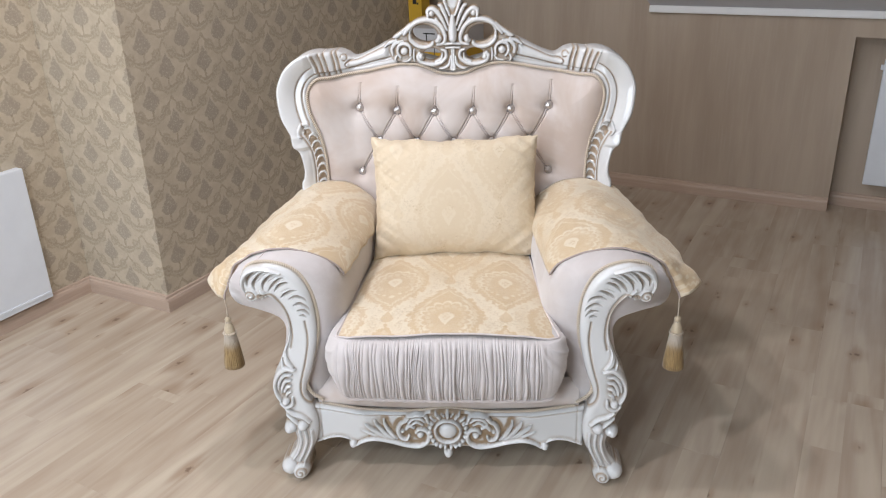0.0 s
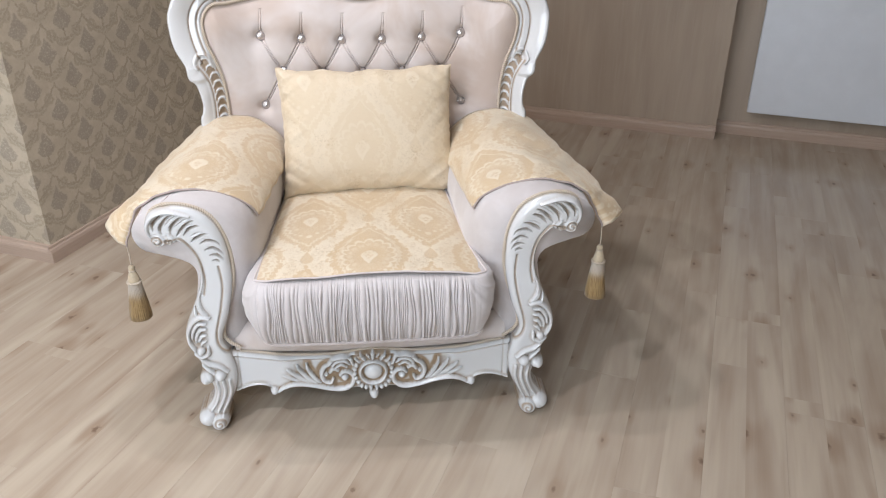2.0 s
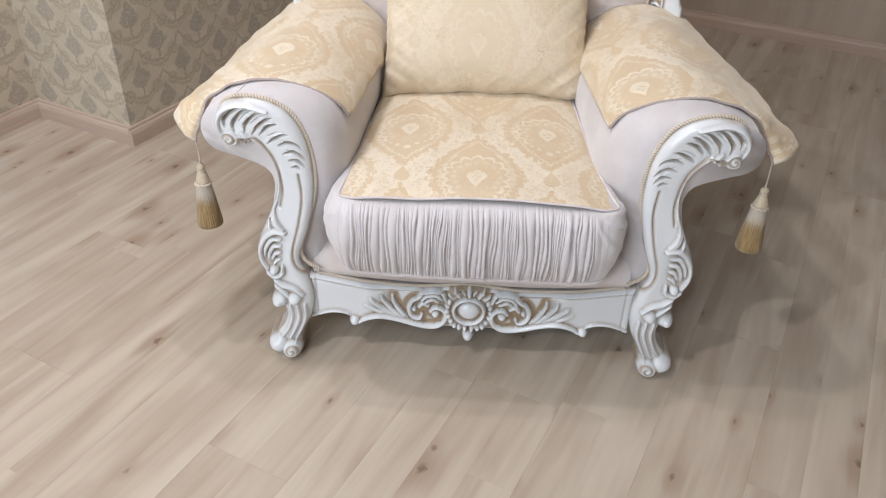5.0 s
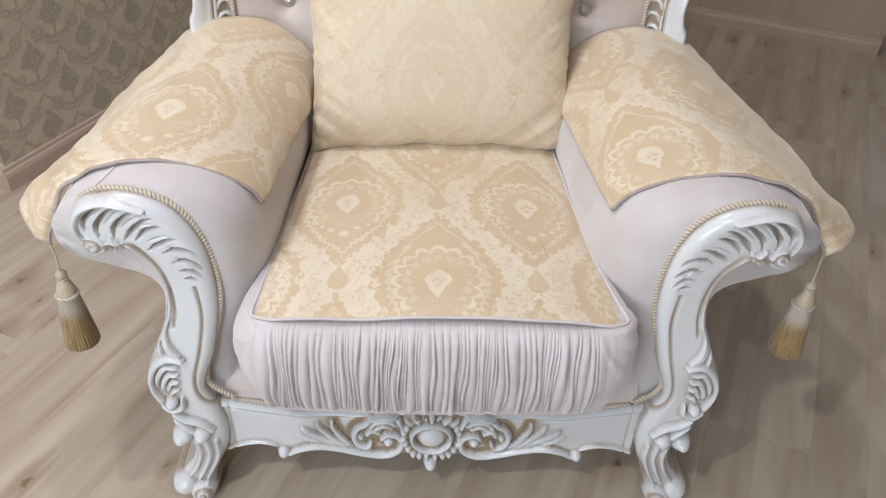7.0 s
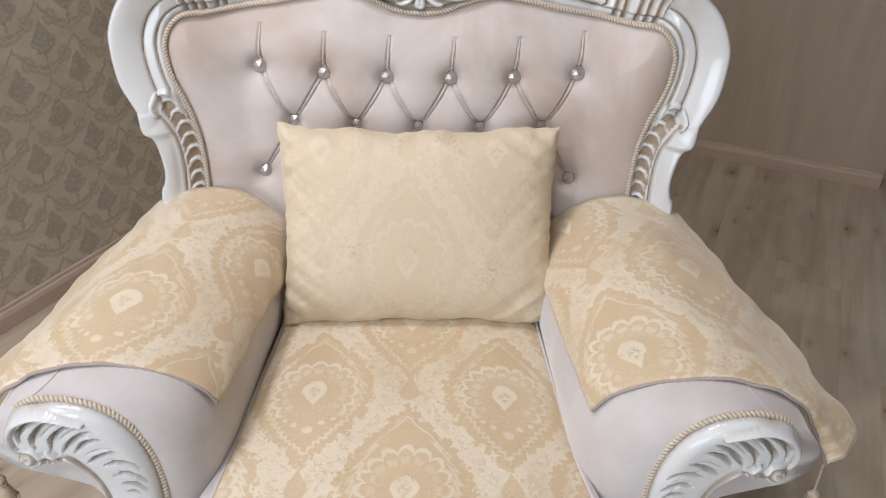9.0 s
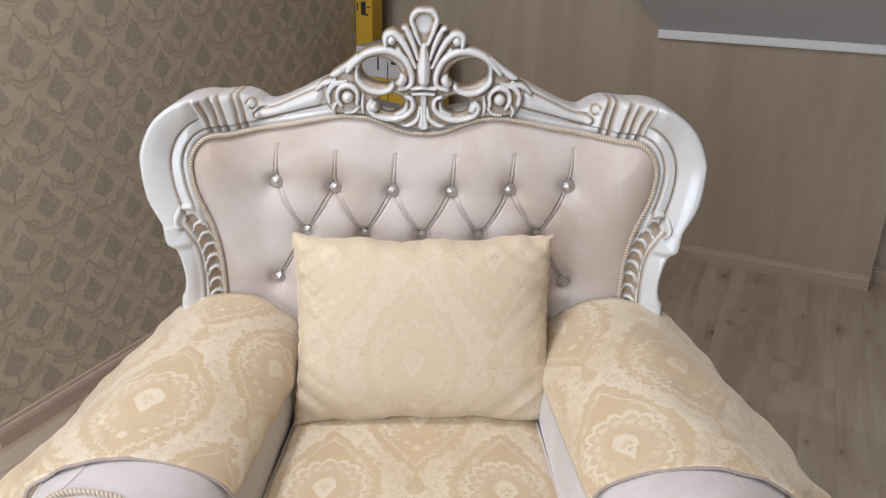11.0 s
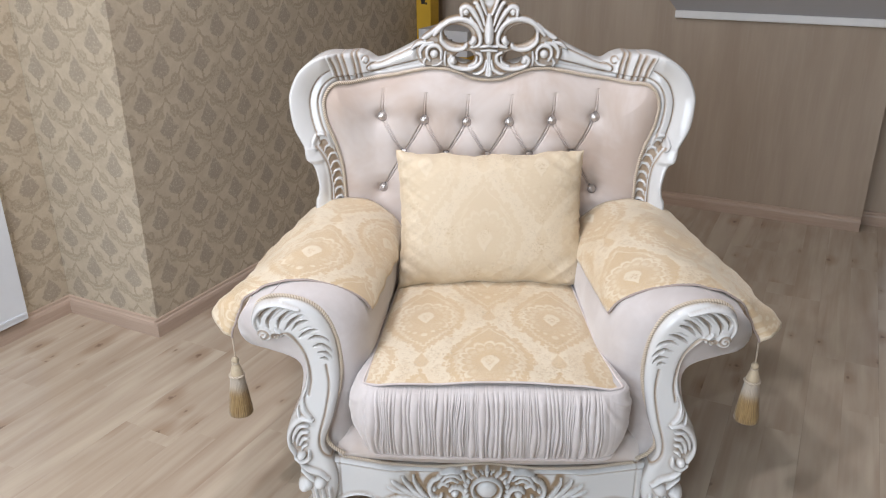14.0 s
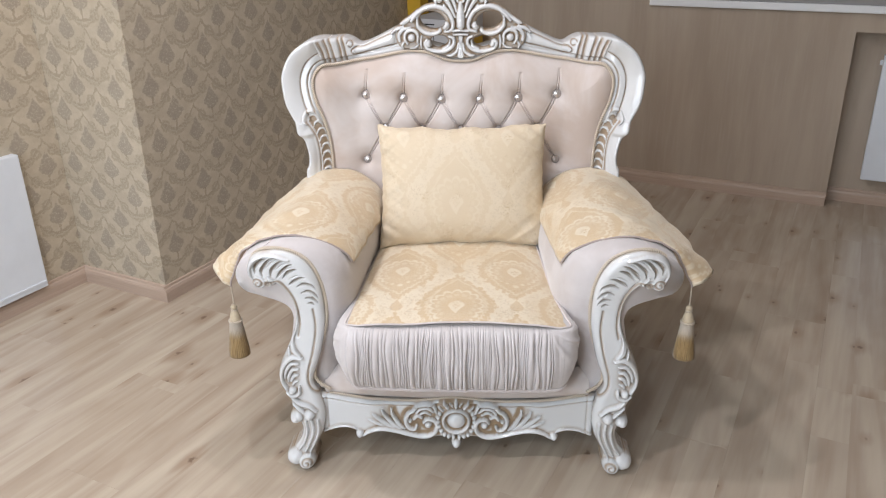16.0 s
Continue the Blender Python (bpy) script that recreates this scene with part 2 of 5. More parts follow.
def wallpaper_damask():
    """Beige paper with taupe leaf motifs hung in swags."""
    k = Nodes("damask_wallpaper")
    u, v, z = k.xyz(k.coords())
    run = k.sub(v, u)
    warp = k.noise(k.vec(run, z), 42, 4, 0.7)
    warp2 = k.noise(k.vec(z, run, 4.0), 42, 4, 0.7)
    a = k.add(run, k.mul(k.sub(warp, 0.5), 0.028))
    b = k.add(z, k.mul(k.sub(warp2, 0.5), 0.028))
    W, H = 0.094, 0.098

    def motif(da, db):
        sx = k.m("ABSOLUTE", k.sub(k.m("WRAP", k.add(a, da), 2 * W, 0.0), W))
        sy = k.sub(k.m("WRAP", k.add(b, db), 2 * H, 0.0), H)
        up = k.m("MAXIMUM", sy, 0.0)
        down = k.m("MAXIMUM", k.mul(sy, -1.0), 0.0)
        # a spade: pointed above, rounded below
        body = k.add(k.m("DIVIDE", sx, 0.042), k.add(k.m("DIVIDE", up, 0.062), k.m("POWER", k.m("DIVIDE", down, 0.034), 2.0)))
        spade = k.sub(1.0, k.step(0.84, 1.02, body))
        # swag lines that hang between the motifs, with scrolls at their ends
        hang = k.add(k.mul(k.m("POWER", k.m("DIVIDE", sx, W), 2.0), 0.066), -0.064)
        swag = k.sub(1.0, k.step(0.003, 0.009, k.m("ABSOLUTE", k.sub(sy, hang))))
        hang2 = k.add(k.mul(k.m("POWER", k.m("DIVIDE", sx, W), 2.0), 0.086), -0.080)
        swag2 = k.mul(k.sub(1.0, k.step(0.002, 0.010, k.m("ABSOLUTE", k.sub(sy, hang2)))), 0.8)
        ox, oy = k.sub(sx, 0.058), k.add(sy, 0.042)
        rad = k.m("SQRT", k.add(k.mul(ox, ox), k.mul(oy, oy)))
        curl = k.mul(k.band(rad, 0.016, 0.006, 0.004), 0.85)
        stem = k.mul(k.sub(1.0, k.step(0.003, 0.006, sx)), k.mul(k.step(-0.070, -0.066, sy), k.sub(1.0, k.step(-0.030, -0.026, sy))))
        return spade, k.m("MAXIMUM", k.m("MAXIMUM", swag, swag2), k.m("MAXIMUM", curl, stem))

    s1, l1 = motif(0.0, 0.0)
    s2, l2 = motif(W, H)
    fleck = k.noise(k.vec(run, z), 120, 4, 0.7)
    big = k.noise(k.vec(run, z, 9.0), 14, 4, 0.6)
    spade = k.mul(k.m("MAXIMUM", s1, s2), k.step(0.30, 0.52, fleck))
    lines = k.mul(k.m("MAXIMUM", l1, l2), k.step(0.36, 0.55, k.add(k.mul(fleck, 0.6), k.mul(big, 0.4))))
    ground = k.mix(k.step(0.35, 0.7, big), (0.475, 0.408, 0.312), (0.55, 0.478, 0.368))
    ground = k.mix(k.mul(k.step(0.5, 0.75, fleck), 0.35), ground, (0.35, 0.30, 0.235))
    colour = k.mix(k.mul(spade, 0.58), ground, (0.265, 0.225, 0.185))
    colour = k.mix(k.mul(lines, 0.52), colour, (0.25, 0.195, 0.135))
    k.bump(k.add(k.add(spade, lines), fleck), 0.25, 0.0012)
    return k.done(colour, 0.55, specular_ior_level=0.35)


def wallpaper_brushed():
    """Taupe paper with fine upright brushed streaks."""
    k = Nodes("brushed_wallpaper")
    p = k.coords()
    broad = k.noise(k.scaled(p, (1.0, 1.0, 0.12)), 7, 4, 0.6)
    fine = k.noise(k.scaled(p, (1.0, 1.0, 0.06)), 75, 4, 0.65)
    colour = k.mix(k.step(0.32, 0.68, broad), (0.385, 0.312, 0.243), (0.45, 0.375, 0.298))
    colour = k.mix(k.mul(k.step(0.45, 0.75, fine), 0.30), colour, (0.47, 0.405, 0.335))
    k.bump(fine, 0.2, 0.001)
    return k.done(colour, 0.6, specular_ior_level=0.3)


def plain(name, colour, rough, vary=0.06, scale=12, **more):
    k = Nodes(name)
    p = k.coords()
    n = k.noise(p, scale, 4)
    lo = tuple(c * (1 - vary) for c in colour)
    hi = tuple(min(1.0, c * (1 + vary)) for c in colour)
    k.bump(k.noise(p, scale * 30, 2), 0.06, 0.0008)
    return k.done(k.mix(n, lo, hi), rough, **more)


def skirting_wood():
    k = Nodes("skirting_wood")
    p = k.coords()
    g = k.noise(k.scaled(p, (0.25, 0.25, 6.0)), 22, 4, 0.6, 0.8)
    return k.done(k.mix(g, (0.385, 0.282, 0.218), (0.54, 0.425, 0.342)), 0.42)


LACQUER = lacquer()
VELVET = velvet("blush_velvet", (0.615, 0.580, 0.577), (0.555, 0.512, 0.502))
# random brown nap patches that also put the back's tan shade into colour
VELVET_SHADED = velvet("blush_velvet_shaded", (0.64, 0.587, 0.563), (0.52, 0.427, 0.370), 4.2)
DAMASK = damask("gold_damask", (0.740, 0.648, 0.505), (0.618, 0.475, 0.305), (0.45, 0.31, 0.15), 1.1)
DAMASK_WORN = damask("gold_damask_pillow", (0.735, 0.635, 0.490), (0.675, 0.558, 0.400), (0.50, 0.365, 0.20), 0.7)
FLOOR = laminate()
PAPER = wallpaper_damask()
BRUSHED = wallpaper_brushed()
SKIRT = skirting_wood()
WHITE = plain("white_enamel", (0.72, 0.76, 0.81), 0.35)
CEILING = plain("white_ceiling", (0.75, 0.74, 0.72), 0.9)
SOFFIT = plain("slope_grey", (0.42, 0.41, 0.41), 0.8, 0.04, 3)
TRIM = plain("white_trim", (0.80, 0.81, 0.82), 0.4)
DARK = plain("dark_gap", (0.05, 0.04, 0.035), 0.8)


# ---- mesh helpers ----
def mesh_of(name, verts, faces, smooth=True):
    me = bpy.data.meshes.new(name)
    me.from_pydata([tuple(float(c) for c in v) for v in verts], [], [tuple(int(i) for i in f) for f in faces])
    me.validate()
    if smooth:
        me.polygons.foreach_set("use_smooth", [True] * len(me.polygons))
    me.update()
    return me


def bm_mesh(name, bm, smooth=False):
    bmesh.ops.recalc_face_normals(bm, faces=bm.faces[:])
    me = bpy.data.meshes.new(name)
    bm.to_mesh(me)
    bm.free()
    if smooth:
        me.polygons.foreach_set("use_smooth", [True] * len(me.polygons))
    return me


def part(name, me, material, parent=None, label="", kind=""):
    """Links a bmesh or a mesh as one object under a thing or a part."""
    if isinstance(me, bmesh.types.BMesh):
        me = bm_mesh(name, me)
    if not me.materials:
        me.materials.append(material)
    ob = new(name, me)
    ob.parent = parent
    return tagged(ob, label, kind=kind)


def thing(name, matrix, label, category, group="", kind=""):
    ob = new(name)
    ob.empty_display_size = 0.1
    ob.matrix_world = matrix
    return tagged(ob, label, category, group, kind)


def block(x0, x1, y0, y1, z0, z1, bevel=0.0, segments=2):
    bm = bmesh.new()
    bmesh.ops.create_cube(bm, size=1)
    for v in bm.verts:
        v.co = ((x0 + x1) / 2 + v.co.x * (x1 - x0), (y0 + y1) / 2 + v.co.y * (y1 - y0), (z0 + z1) / 2 + v.co.z * (z1 - z0))
    if bevel:
        bmesh.ops.bevel(bm, geom=bm.edges[:], offset=bevel, segments=segments, affect="EDGES", profile=0.6)
    return bm


def prism(points, z0, z1):
    """An upright prism on a plan outline."""
    n = len(points)
    verts = [(x, y, z0) for x, y in points] + [(x, y, z1) for x, y in points]
    faces = [tuple(range(n - 1, -1, -1)), tuple(range(n, 2 * n))] + [(i, (i + 1) % n, n + (i + 1) % n, n + i) for i in range(n)]
    bm = bmesh.new()
    vs = [bm.verts.new(v) for v in verts]
    for f in faces:
        bm.faces.new([vs[i] for i in f])
    return bm


# ---- the room ----
U_LEFT, U_PIER, V_PIER, V_WALL, U_RIGHT, V_BACK, Z_TOP = -1.838, -1.407, 0.391, 2.524, 3.0, -3.4, 2.55


def setting(name, bm, material, label, category):
    ob = part(name, bm, material)
    ob.matrix_world = ROOM
    return tagged(ob, label, category, kind="structure")


def hole_wall(name, outer, hole, along, at, thick, material, label):
    """A wall with one opening, in one mesh. outer and hole: (a0, a1, z0, z1); along: 'u' or 'v'."""
    bm = bmesh.new()
    a0, a1, z0, z1 = outer
    h0, h1, y0, y1 = hole
    for p0, p1, q0, q1 in ((a0, h0, z0, z1), (h1, a1, z0, z1), (h0, h1, z0, y0), (h0, h1, y1, z1)):
        if p1 - p0 < 1e-4 or q1 - q0 < 1e-4:
            continue
        b = block(p0, p1, at, at + thick, q0, q1) if along == "u" else block(at, at + thick, p0, p1, q0, q1)
        me = bm_mesh("tmp", b)
        bm.from_mesh(me)
        bpy.data.meshes.remove(me)
    return setting(name, bm, material, label, "wall")


# radiator wall with its niche
NICHE_U, NICHE_TOP, NICHE_DEEP = 0.738, 0.814, 0.112
hole_wall("wall_north", (U_PIER - 0.2, U_RIGHT, 0, Z_TOP), (NICHE_U, 2.35, 0, NICHE_TOP), "u", V_WALL, NICHE_DEEP, BRUSHED,
          "taupe brushed wallpaper wall with a radiator niche")
setting("wall_niche", block(NICHE_U - 0.1, 2.45, V_WALL + NICHE_DEEP, V_WALL + NICHE_DEEP + 0.1, 0, NICHE_TOP + 0.1), BRUSHED,
        "taupe papered back wall of the radiator niche", "wall")
# pier and left walls with the damask paper
setting("wall_pier", block(U_LEFT - 0.15, U_PIER, V_PIER, V_WALL + 0.1, 0, Z_TOP), PAPER, "beige damask wallpaper on a projecting pier", "wall")
setting("wall_west", block(U_LEFT - 0.15, U_LEFT, V_BACK, V_PIER - 0.001, 0, Z_TOP), PAPER, "beige damask wallpaper wall", "wall")
# east wall, south wall and ceiling are unseen, added to bounce light back
setting("wall_east", block(U_RIGHT, U_RIGHT + 0.12, V_BACK, V_WALL + 0.3, 0, Z_TOP), BRUSHED, "taupe brushed wallpaper wall", "wall")
hole_wall("wall_south", (U_LEFT - 0.15, U_RIGHT + 0.12, 0, Z_TOP), (-1.5, 0.7, 0.8, 2.2), "u", V_BACK - 0.12, 0.12, BRUSHED,
          "taupe brushed wallpaper wall, out of view, with an added window")
setting("ceiling", block(U_LEFT - 0.15, U_RIGHT + 0.12, V_BACK - 0.12, V_WALL + 0.3, Z_TOP, Z_TOP + 0.1), CEILING, "plain white ceiling", "ceiling")

# grey slope over the radiator wall, shaped to fit the camera's view, with its white edge trim
bm = bmesh.new()
lo, hi = (-0.175, V_WALL - 0.001, 0.925), (-1.15, V_WALL - 1.33, Z_TOP)
ring = [(lo[0], lo[1], lo[2]), (U_RIGHT, lo[1], lo[2]), (U_RIGHT, hi[1], hi[2]), (hi[0], hi[1], hi[2])]
vs = [bm.verts.new(p) for p in ring] + [bm.verts.new((p[0], p[1] + 0.02, p[2] + 0.06)) for p in ring]
for f in ((0, 1, 2, 3), (7, 6, 5, 4), (0, 4, 5, 1), (1, 5, 6, 2), (2, 6, 7, 3), (3, 7, 4, 0)):
    bm.faces.new([vs[i] for i in f])
setting("soffit", bm, SOFFIT, "grey sloping plane above the radiator wall, shaped to fit the camera's view", "soffit")
setting("trim", block(-0.180, U_RIGHT, V_WALL - 0.024, V_WALL - 0.002, 0.897, 0.930, 0.005), TRIM, "white trim along the foot of the grey sloping plane", "trim")


def skirting(name, a, b, side):
    """A moulded skirting board from plan point a to b; side: its thickness is laid to the left (+1) or right of the way."""
    a, b = Vector(a), Vector(b)
    way = (b - a).normalized()
    out = Vector((-way.y, way.x)) * side
    profile = [(0, 0), (0.016, 0), (0.016, 0.040), (0.013, 0.050), (0.008, 0.054), (0.007, 0.062), (0.0, 0.064)]
    bm = bmesh.new()
    rows = [[bm.verts.new((*(p + out * d), z)) for d, z in profile] for p in (a, b)]
    n = len(profile)
    for i in range(n):
        bm.faces.new((rows[0][i], rows[0][(i + 1) % n], rows[1][(i + 1) % n], rows[1][i]))
    bm.faces.new(rows[0][::-1]), bm.faces.new(rows[1])
    return setting(name, bm, SKIRT, "pinkish brown wood-look skirting board", "skirting board")


skirting("baseboard_north", (U_PIER, V_WALL), (NICHE_U, V_WALL), -1)
skirting("baseboard_niche", (NICHE_U, V_WALL + NICHE_DEEP), (2.35, V_WALL + NICHE_DEEP), -1)
skirting("baseboard_pier_side", (U_PIER, V_PIER - 0.016), (U_PIER, V_WALL), -1)
skirting("baseboard_pier_front", (U_LEFT, V_PIER), (U_PIER, V_PIER), -1)
skirting("baseboard_west", (U_LEFT, V_BACK), (U_LEFT, V_PIER), -1)

# floor of laminate planks, each a board of its own on a dark underlay
floor = setting("floor", block(U_LEFT - 0.15, U_RIGHT + 0.12, V_BACK - 0.12, V_WALL + 0.3, -0.10, -0.012), DARK, "pale grey-beige oak laminate plank floor", "floor")

# ---- carving helpers ----
def spline(points, n=6):
    """A smooth line through control points of any number of columns."""
    p = np.array(points, float)
    q = np.vstack([2 * p[0] - p[1], p, 2 * p[-1] - p[-2]])
    t = np.linspace(0, 1, n, endpoint=False)[:, None]
    out = []
    for i in range(1, len(q) - 2):
        a, b, c, d = q[i - 1], q[i], q[i + 1], q[i + 2]
        out.append(0.5 * (2 * b + (c - a) * t + (2 * a - 5 * b + 4 * c - d) * t**2 + (3 * b - a - 3 * c + d) * t**3))
    return np.vstack(out + [p[-1:]])


def resample(line, n):
    line = np.asarray(line, float)
    s = np.r_[0, np.cumsum(np.linalg.norm(np.diff(line, axis=0), axis=1))]
    at = np.linspace(0, s[-1], n)
    return np.stack([np.interp(at, s, line[:, i]) for i in range(line.shape[1])], 1)


def smooth(a, b, x):
    t = np.clip((x - a) / (b - a), 0, 1)
    return t * t * (3 - 2 * t)


def strokes_field(X, Z, strokes):
    """Height and signed distance of ridges. A stroke: control points (x, z, radius), its height, and 'ridge', 'leaf' or 'flat'."""
    shape = X.shape
    X, Z = X.ravel(), Z.ravel()
    H, S = np.zeros(X.size), np.full(X.size, 0.2)
    for points, height, kind in strokes:
        line = spline(points, 5)
        for a, b in zip(line[:-1], line[1:]):
            r = max(a[2], b[2], 0.001)
            pad = r + 0.02
            near = np.nonzero((X > min(a[0], b[0]) - pad) & (X < max(a[0], b[0]) + pad) & (Z > min(a[1], b[1]) - pad) & (Z < max(a[1], b[1]) + pad))[0]
            if not near.size:
                continue
            dx, dz = b[0] - a[0], b[1] - a[1]
            t = np.clip(((X[near] - a[0]) * dx + (Z[near] - a[1]) * dz) / (dx * dx + dz * dz + 1e-12), 0, 1)
            d = np.hypot(X[near] - a[0] - t * dx, Z[near] - a[1] - t * dz)
            rad = np.maximum(a[2] + t * (b[2] - a[2]), 0.0008)
            S[near] = np.minimum(S[near], d - rad)
            q = np.clip(d / rad, 0, 1)
            if kind == "flat":
                h = np.clip((1 - q) * 3, 0, 1)
            else:
                h = np.sqrt(1 - q * q)
                if kind == "leaf":
                    h = h * (1 - 0.45 * np.exp(-((q / 0.3) ** 2)))
            H[near] = np.maximum(H[near], height * h * np.minimum(1, rad / 0.004))
    return H.reshape(shape), S.reshape(shape)


def line_distance(X, Z, line):
    shape = X.shape
    X, Z = X.ravel(), Z.ravel()
    best = np.full(X.size, 9.0)
    for a, b in zip(line[:-1], line[1:]):
        dx, dz = b[0] - a[0], b[1] - a[1]
        t = np.clip(((X - a[0]) * dx + (Z - a[1]) * dz) / (dx * dx + dz * dz + 1e-12), 0, 1)
        best = np.minimum(best, np.hypot(X - a[0] - t * dx, Z - a[1] - t * dz))
    return best.reshape(shape)


def outline_sdf(X, Z, outline):
    """Signed distance to a closed outline, negative inside."""
    ring = np.vstack([outline, outline[:1]])
    d = line_distance(X, Z, ring)
    inside = np.zeros(X.shape, bool)
    for a, b in zip(ring[:-1], ring[1:]):
        cross = (a[1] > Z) != (b[1] > Z)
        if np.any(cross):
            inside ^= cross & (X < (b[0] - a[0]) * (Z - a[1]) / (b[1] - a[1] + 1e-12) + a[0])
    return np.where(inside, -d, d)


def blurred(A, n):
    for axis in (0, 1):
        pad = [(n + 1, n) if i == axis else (0, 0) for i in (0, 1)]
        c = np.cumsum(np.pad(A, pad, mode="edge"), axis=axis)
        hi, lo = [slice(None)] * 2, [slice(None)] * 2
        hi[axis], lo[axis] = slice(2 * n + 1, None), slice(None, -(2 * n + 1))
        A = (c[tuple(hi)] - c[tuple(lo)]) / (2 * n + 1)
    return A


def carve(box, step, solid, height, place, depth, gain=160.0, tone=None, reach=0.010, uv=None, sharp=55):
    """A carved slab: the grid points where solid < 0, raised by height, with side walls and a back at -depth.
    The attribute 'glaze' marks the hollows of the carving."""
    x0, x1, z0, z1 = box
    X, Z = np.meshgrid(np.arange(x0, x1 + step, step), np.arange(z0, z1 + step, step), indexing="ij")
    inside = solid(X, Z) < 0
    cell = inside[:-1, :-1] | inside[1:, :-1] | inside[:-1, 1:] | inside[1:, 1:]
    need = np.zeros_like(inside)
    for sx in (slice(None, -1), slice(1, None)):
        for sz in (slice(None, -1), slice(1, None)):
            need[sx, sz] |= cell
    move = need & ~inside
    x, z = X[move], Z[move]
    e = step * 0.25
    for _ in range(4):
        s = solid(x, z)
        gx = (solid(x + e, z) - solid(x - e, z)) / (2 * e)
        gz = (solid(x, z + e) - solid(x, z - e)) / (2 * e)
        k = np.clip(s / (gx * gx + gz * gz + 1e-6), -step, step)
        x, z = x - k * gx, z - k * gz
    X[move], Z[move] = x, z
    H = height(X, Z)
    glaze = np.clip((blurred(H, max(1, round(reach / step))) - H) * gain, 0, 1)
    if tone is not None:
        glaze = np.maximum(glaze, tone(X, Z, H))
    index = np.full(X.shape, -1)
    n = int(need.sum())
    index[need] = np.arange(n)
    front = np.stack(place(X[need], Z[need], H[need]), 1)
    rear = np.stack(place(X[need], Z[need], np.full(n, -depth)), 1)
    ii, jj = np.nonzero(cell)
    quads = np.stack([index[ii, jj], index[ii + 1, jj], index[ii + 1, jj + 1], index[ii, jj + 1]], 1)
    edges = {}
    for q in quads.tolist():
        for a, b in zip(q, q[1:] + q[:1]):
            if edges.pop((b, a), None) is None:
                edges[(a, b)] = True
    walls = [(b, a, a + n, b + n) for a, b in edges]
    me = mesh_of("carving", np.vstack([front, rear]), quads.tolist() + [tuple(c + n for c in q[::-1]) for q in quads.tolist()] + walls)
    me.set_sharp_from_angle(angle=radians(sharp))
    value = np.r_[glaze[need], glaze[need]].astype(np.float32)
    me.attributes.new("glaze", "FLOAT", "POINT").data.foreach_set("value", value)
    return me


def mirrored(me):
    twin = me.copy()
    co = np.empty(len(twin.vertices) * 3, np.float32)
    twin.vertices.foreach_get("co", co)
    co[0::3] *= -1
    twin.vertices.foreach_set("co", co)
    twin.flip_normals()
    return twin


def sheet(P, uv=None, closed_u=False, closed_v=False):
    """A mesh over a grid of points (nu, nv, 3), with a UV map in metres."""
    nu, nv = P.shape[:2]
    iu = np.arange(nu if closed_u else nu - 1)
    iv = np.arange(nv if closed_v else nv - 1)
    A, B = np.meshgrid(iu, iv, indexing="ij")
    A, B = A.ravel(), B.ravel()
    A1, B1 = (A + 1) % nu, (B + 1) % nv
    faces = np.stack([A * nv + B, A1 * nv + B, A1 * nv + B1, A * nv + B1], 1)
    me = mesh_of("sheet", P.reshape(-1, 3), faces.tolist())
    if uv is not None:
        flat = uv.reshape(-1, 2)
        layer = me.uv_layers.new(name="UVMap")
        loops = np.empty(len(me.loops), np.int32)
        me.loops.foreach_get("vertex_index", loops)
        layer.data.foreach_set("uv", flat[loops].astype(np.float32).ravel())
    return me


def tube(path, radius, sides=8, strands=0, lay=0.012, caps=True):
    """A tube along a 3D path; with strands it is a twisted cord."""
    path = np.asarray(path, float)
    n = len(path)
    radius = np.broadcast_to(np.asarray(radius, float), (n,))
    tangent = np.gradient(path, axis=0)
    tangent /= np.linalg.norm(tangent, axis=1)[:, None] + 1e-12
    s = np.r_[0, np.cumsum(np.linalg.norm(np.diff(path, axis=0), axis=1))]
    side = np.cross(tangent[0], (0.31, 0.87, 0.37))
    rings, valley = [], []
    for i in range(n):
        side = side - tangent[i] * (side @ tangent[i])
        side /= np.linalg.norm(side)
        other = np.cross(tangent[i], side)
        a = np.arange(sides) / sides * 2 * np.pi
        r = radius[i] * np.ones(sides)
        if strands:
            lie = np.abs(np.cos(strands / 2 * (a - 2 * np.pi * s[i] / (lay * strands))))
            r = r * (0.62 + 0.45 * lie)
            valley.append(1 - lie)
        rings.append(path[i] + np.cos(a)[:, None] * r[:, None] * side + np.sin(a)[:, None] * r[:, None] * other)
    verts = np.vstack(rings)
    faces = [(i * sides + j, i * sides + (j + 1) % sides, (i + 1) * sides + (j + 1) % sides, (i + 1) * sides + j) for i in range(n - 1) for j in range(sides)]
    if caps:
        faces += [tuple(range(sides - 1, -1, -1)), tuple((n - 1) * sides + j for j in range(sides))]
    me = mesh_of("cord", verts, faces)
    # depth of the lay, by which the cord's colour is darkened as shade
    if strands:
        me.attributes.new("glaze", "FLOAT", "POINT").data.foreach_set("value", np.concatenate(valley).astype(np.float32))
    return me


def turned(profile, sides=24, flute=0.0, flutes=0):
    """A turned shape about z from (radius, z) pairs."""
    a = np.arange(sides) / sides * 2 * np.pi
    wave = 1 + flute * np.cos(flutes * a) if flutes else np.ones(sides)
    P = np.array([[(r * w * np.cos(t), r * w * np.sin(t), z) for t, w in zip(a, wave)] for r, z in profile])
    return sheet(P, closed_v=True)


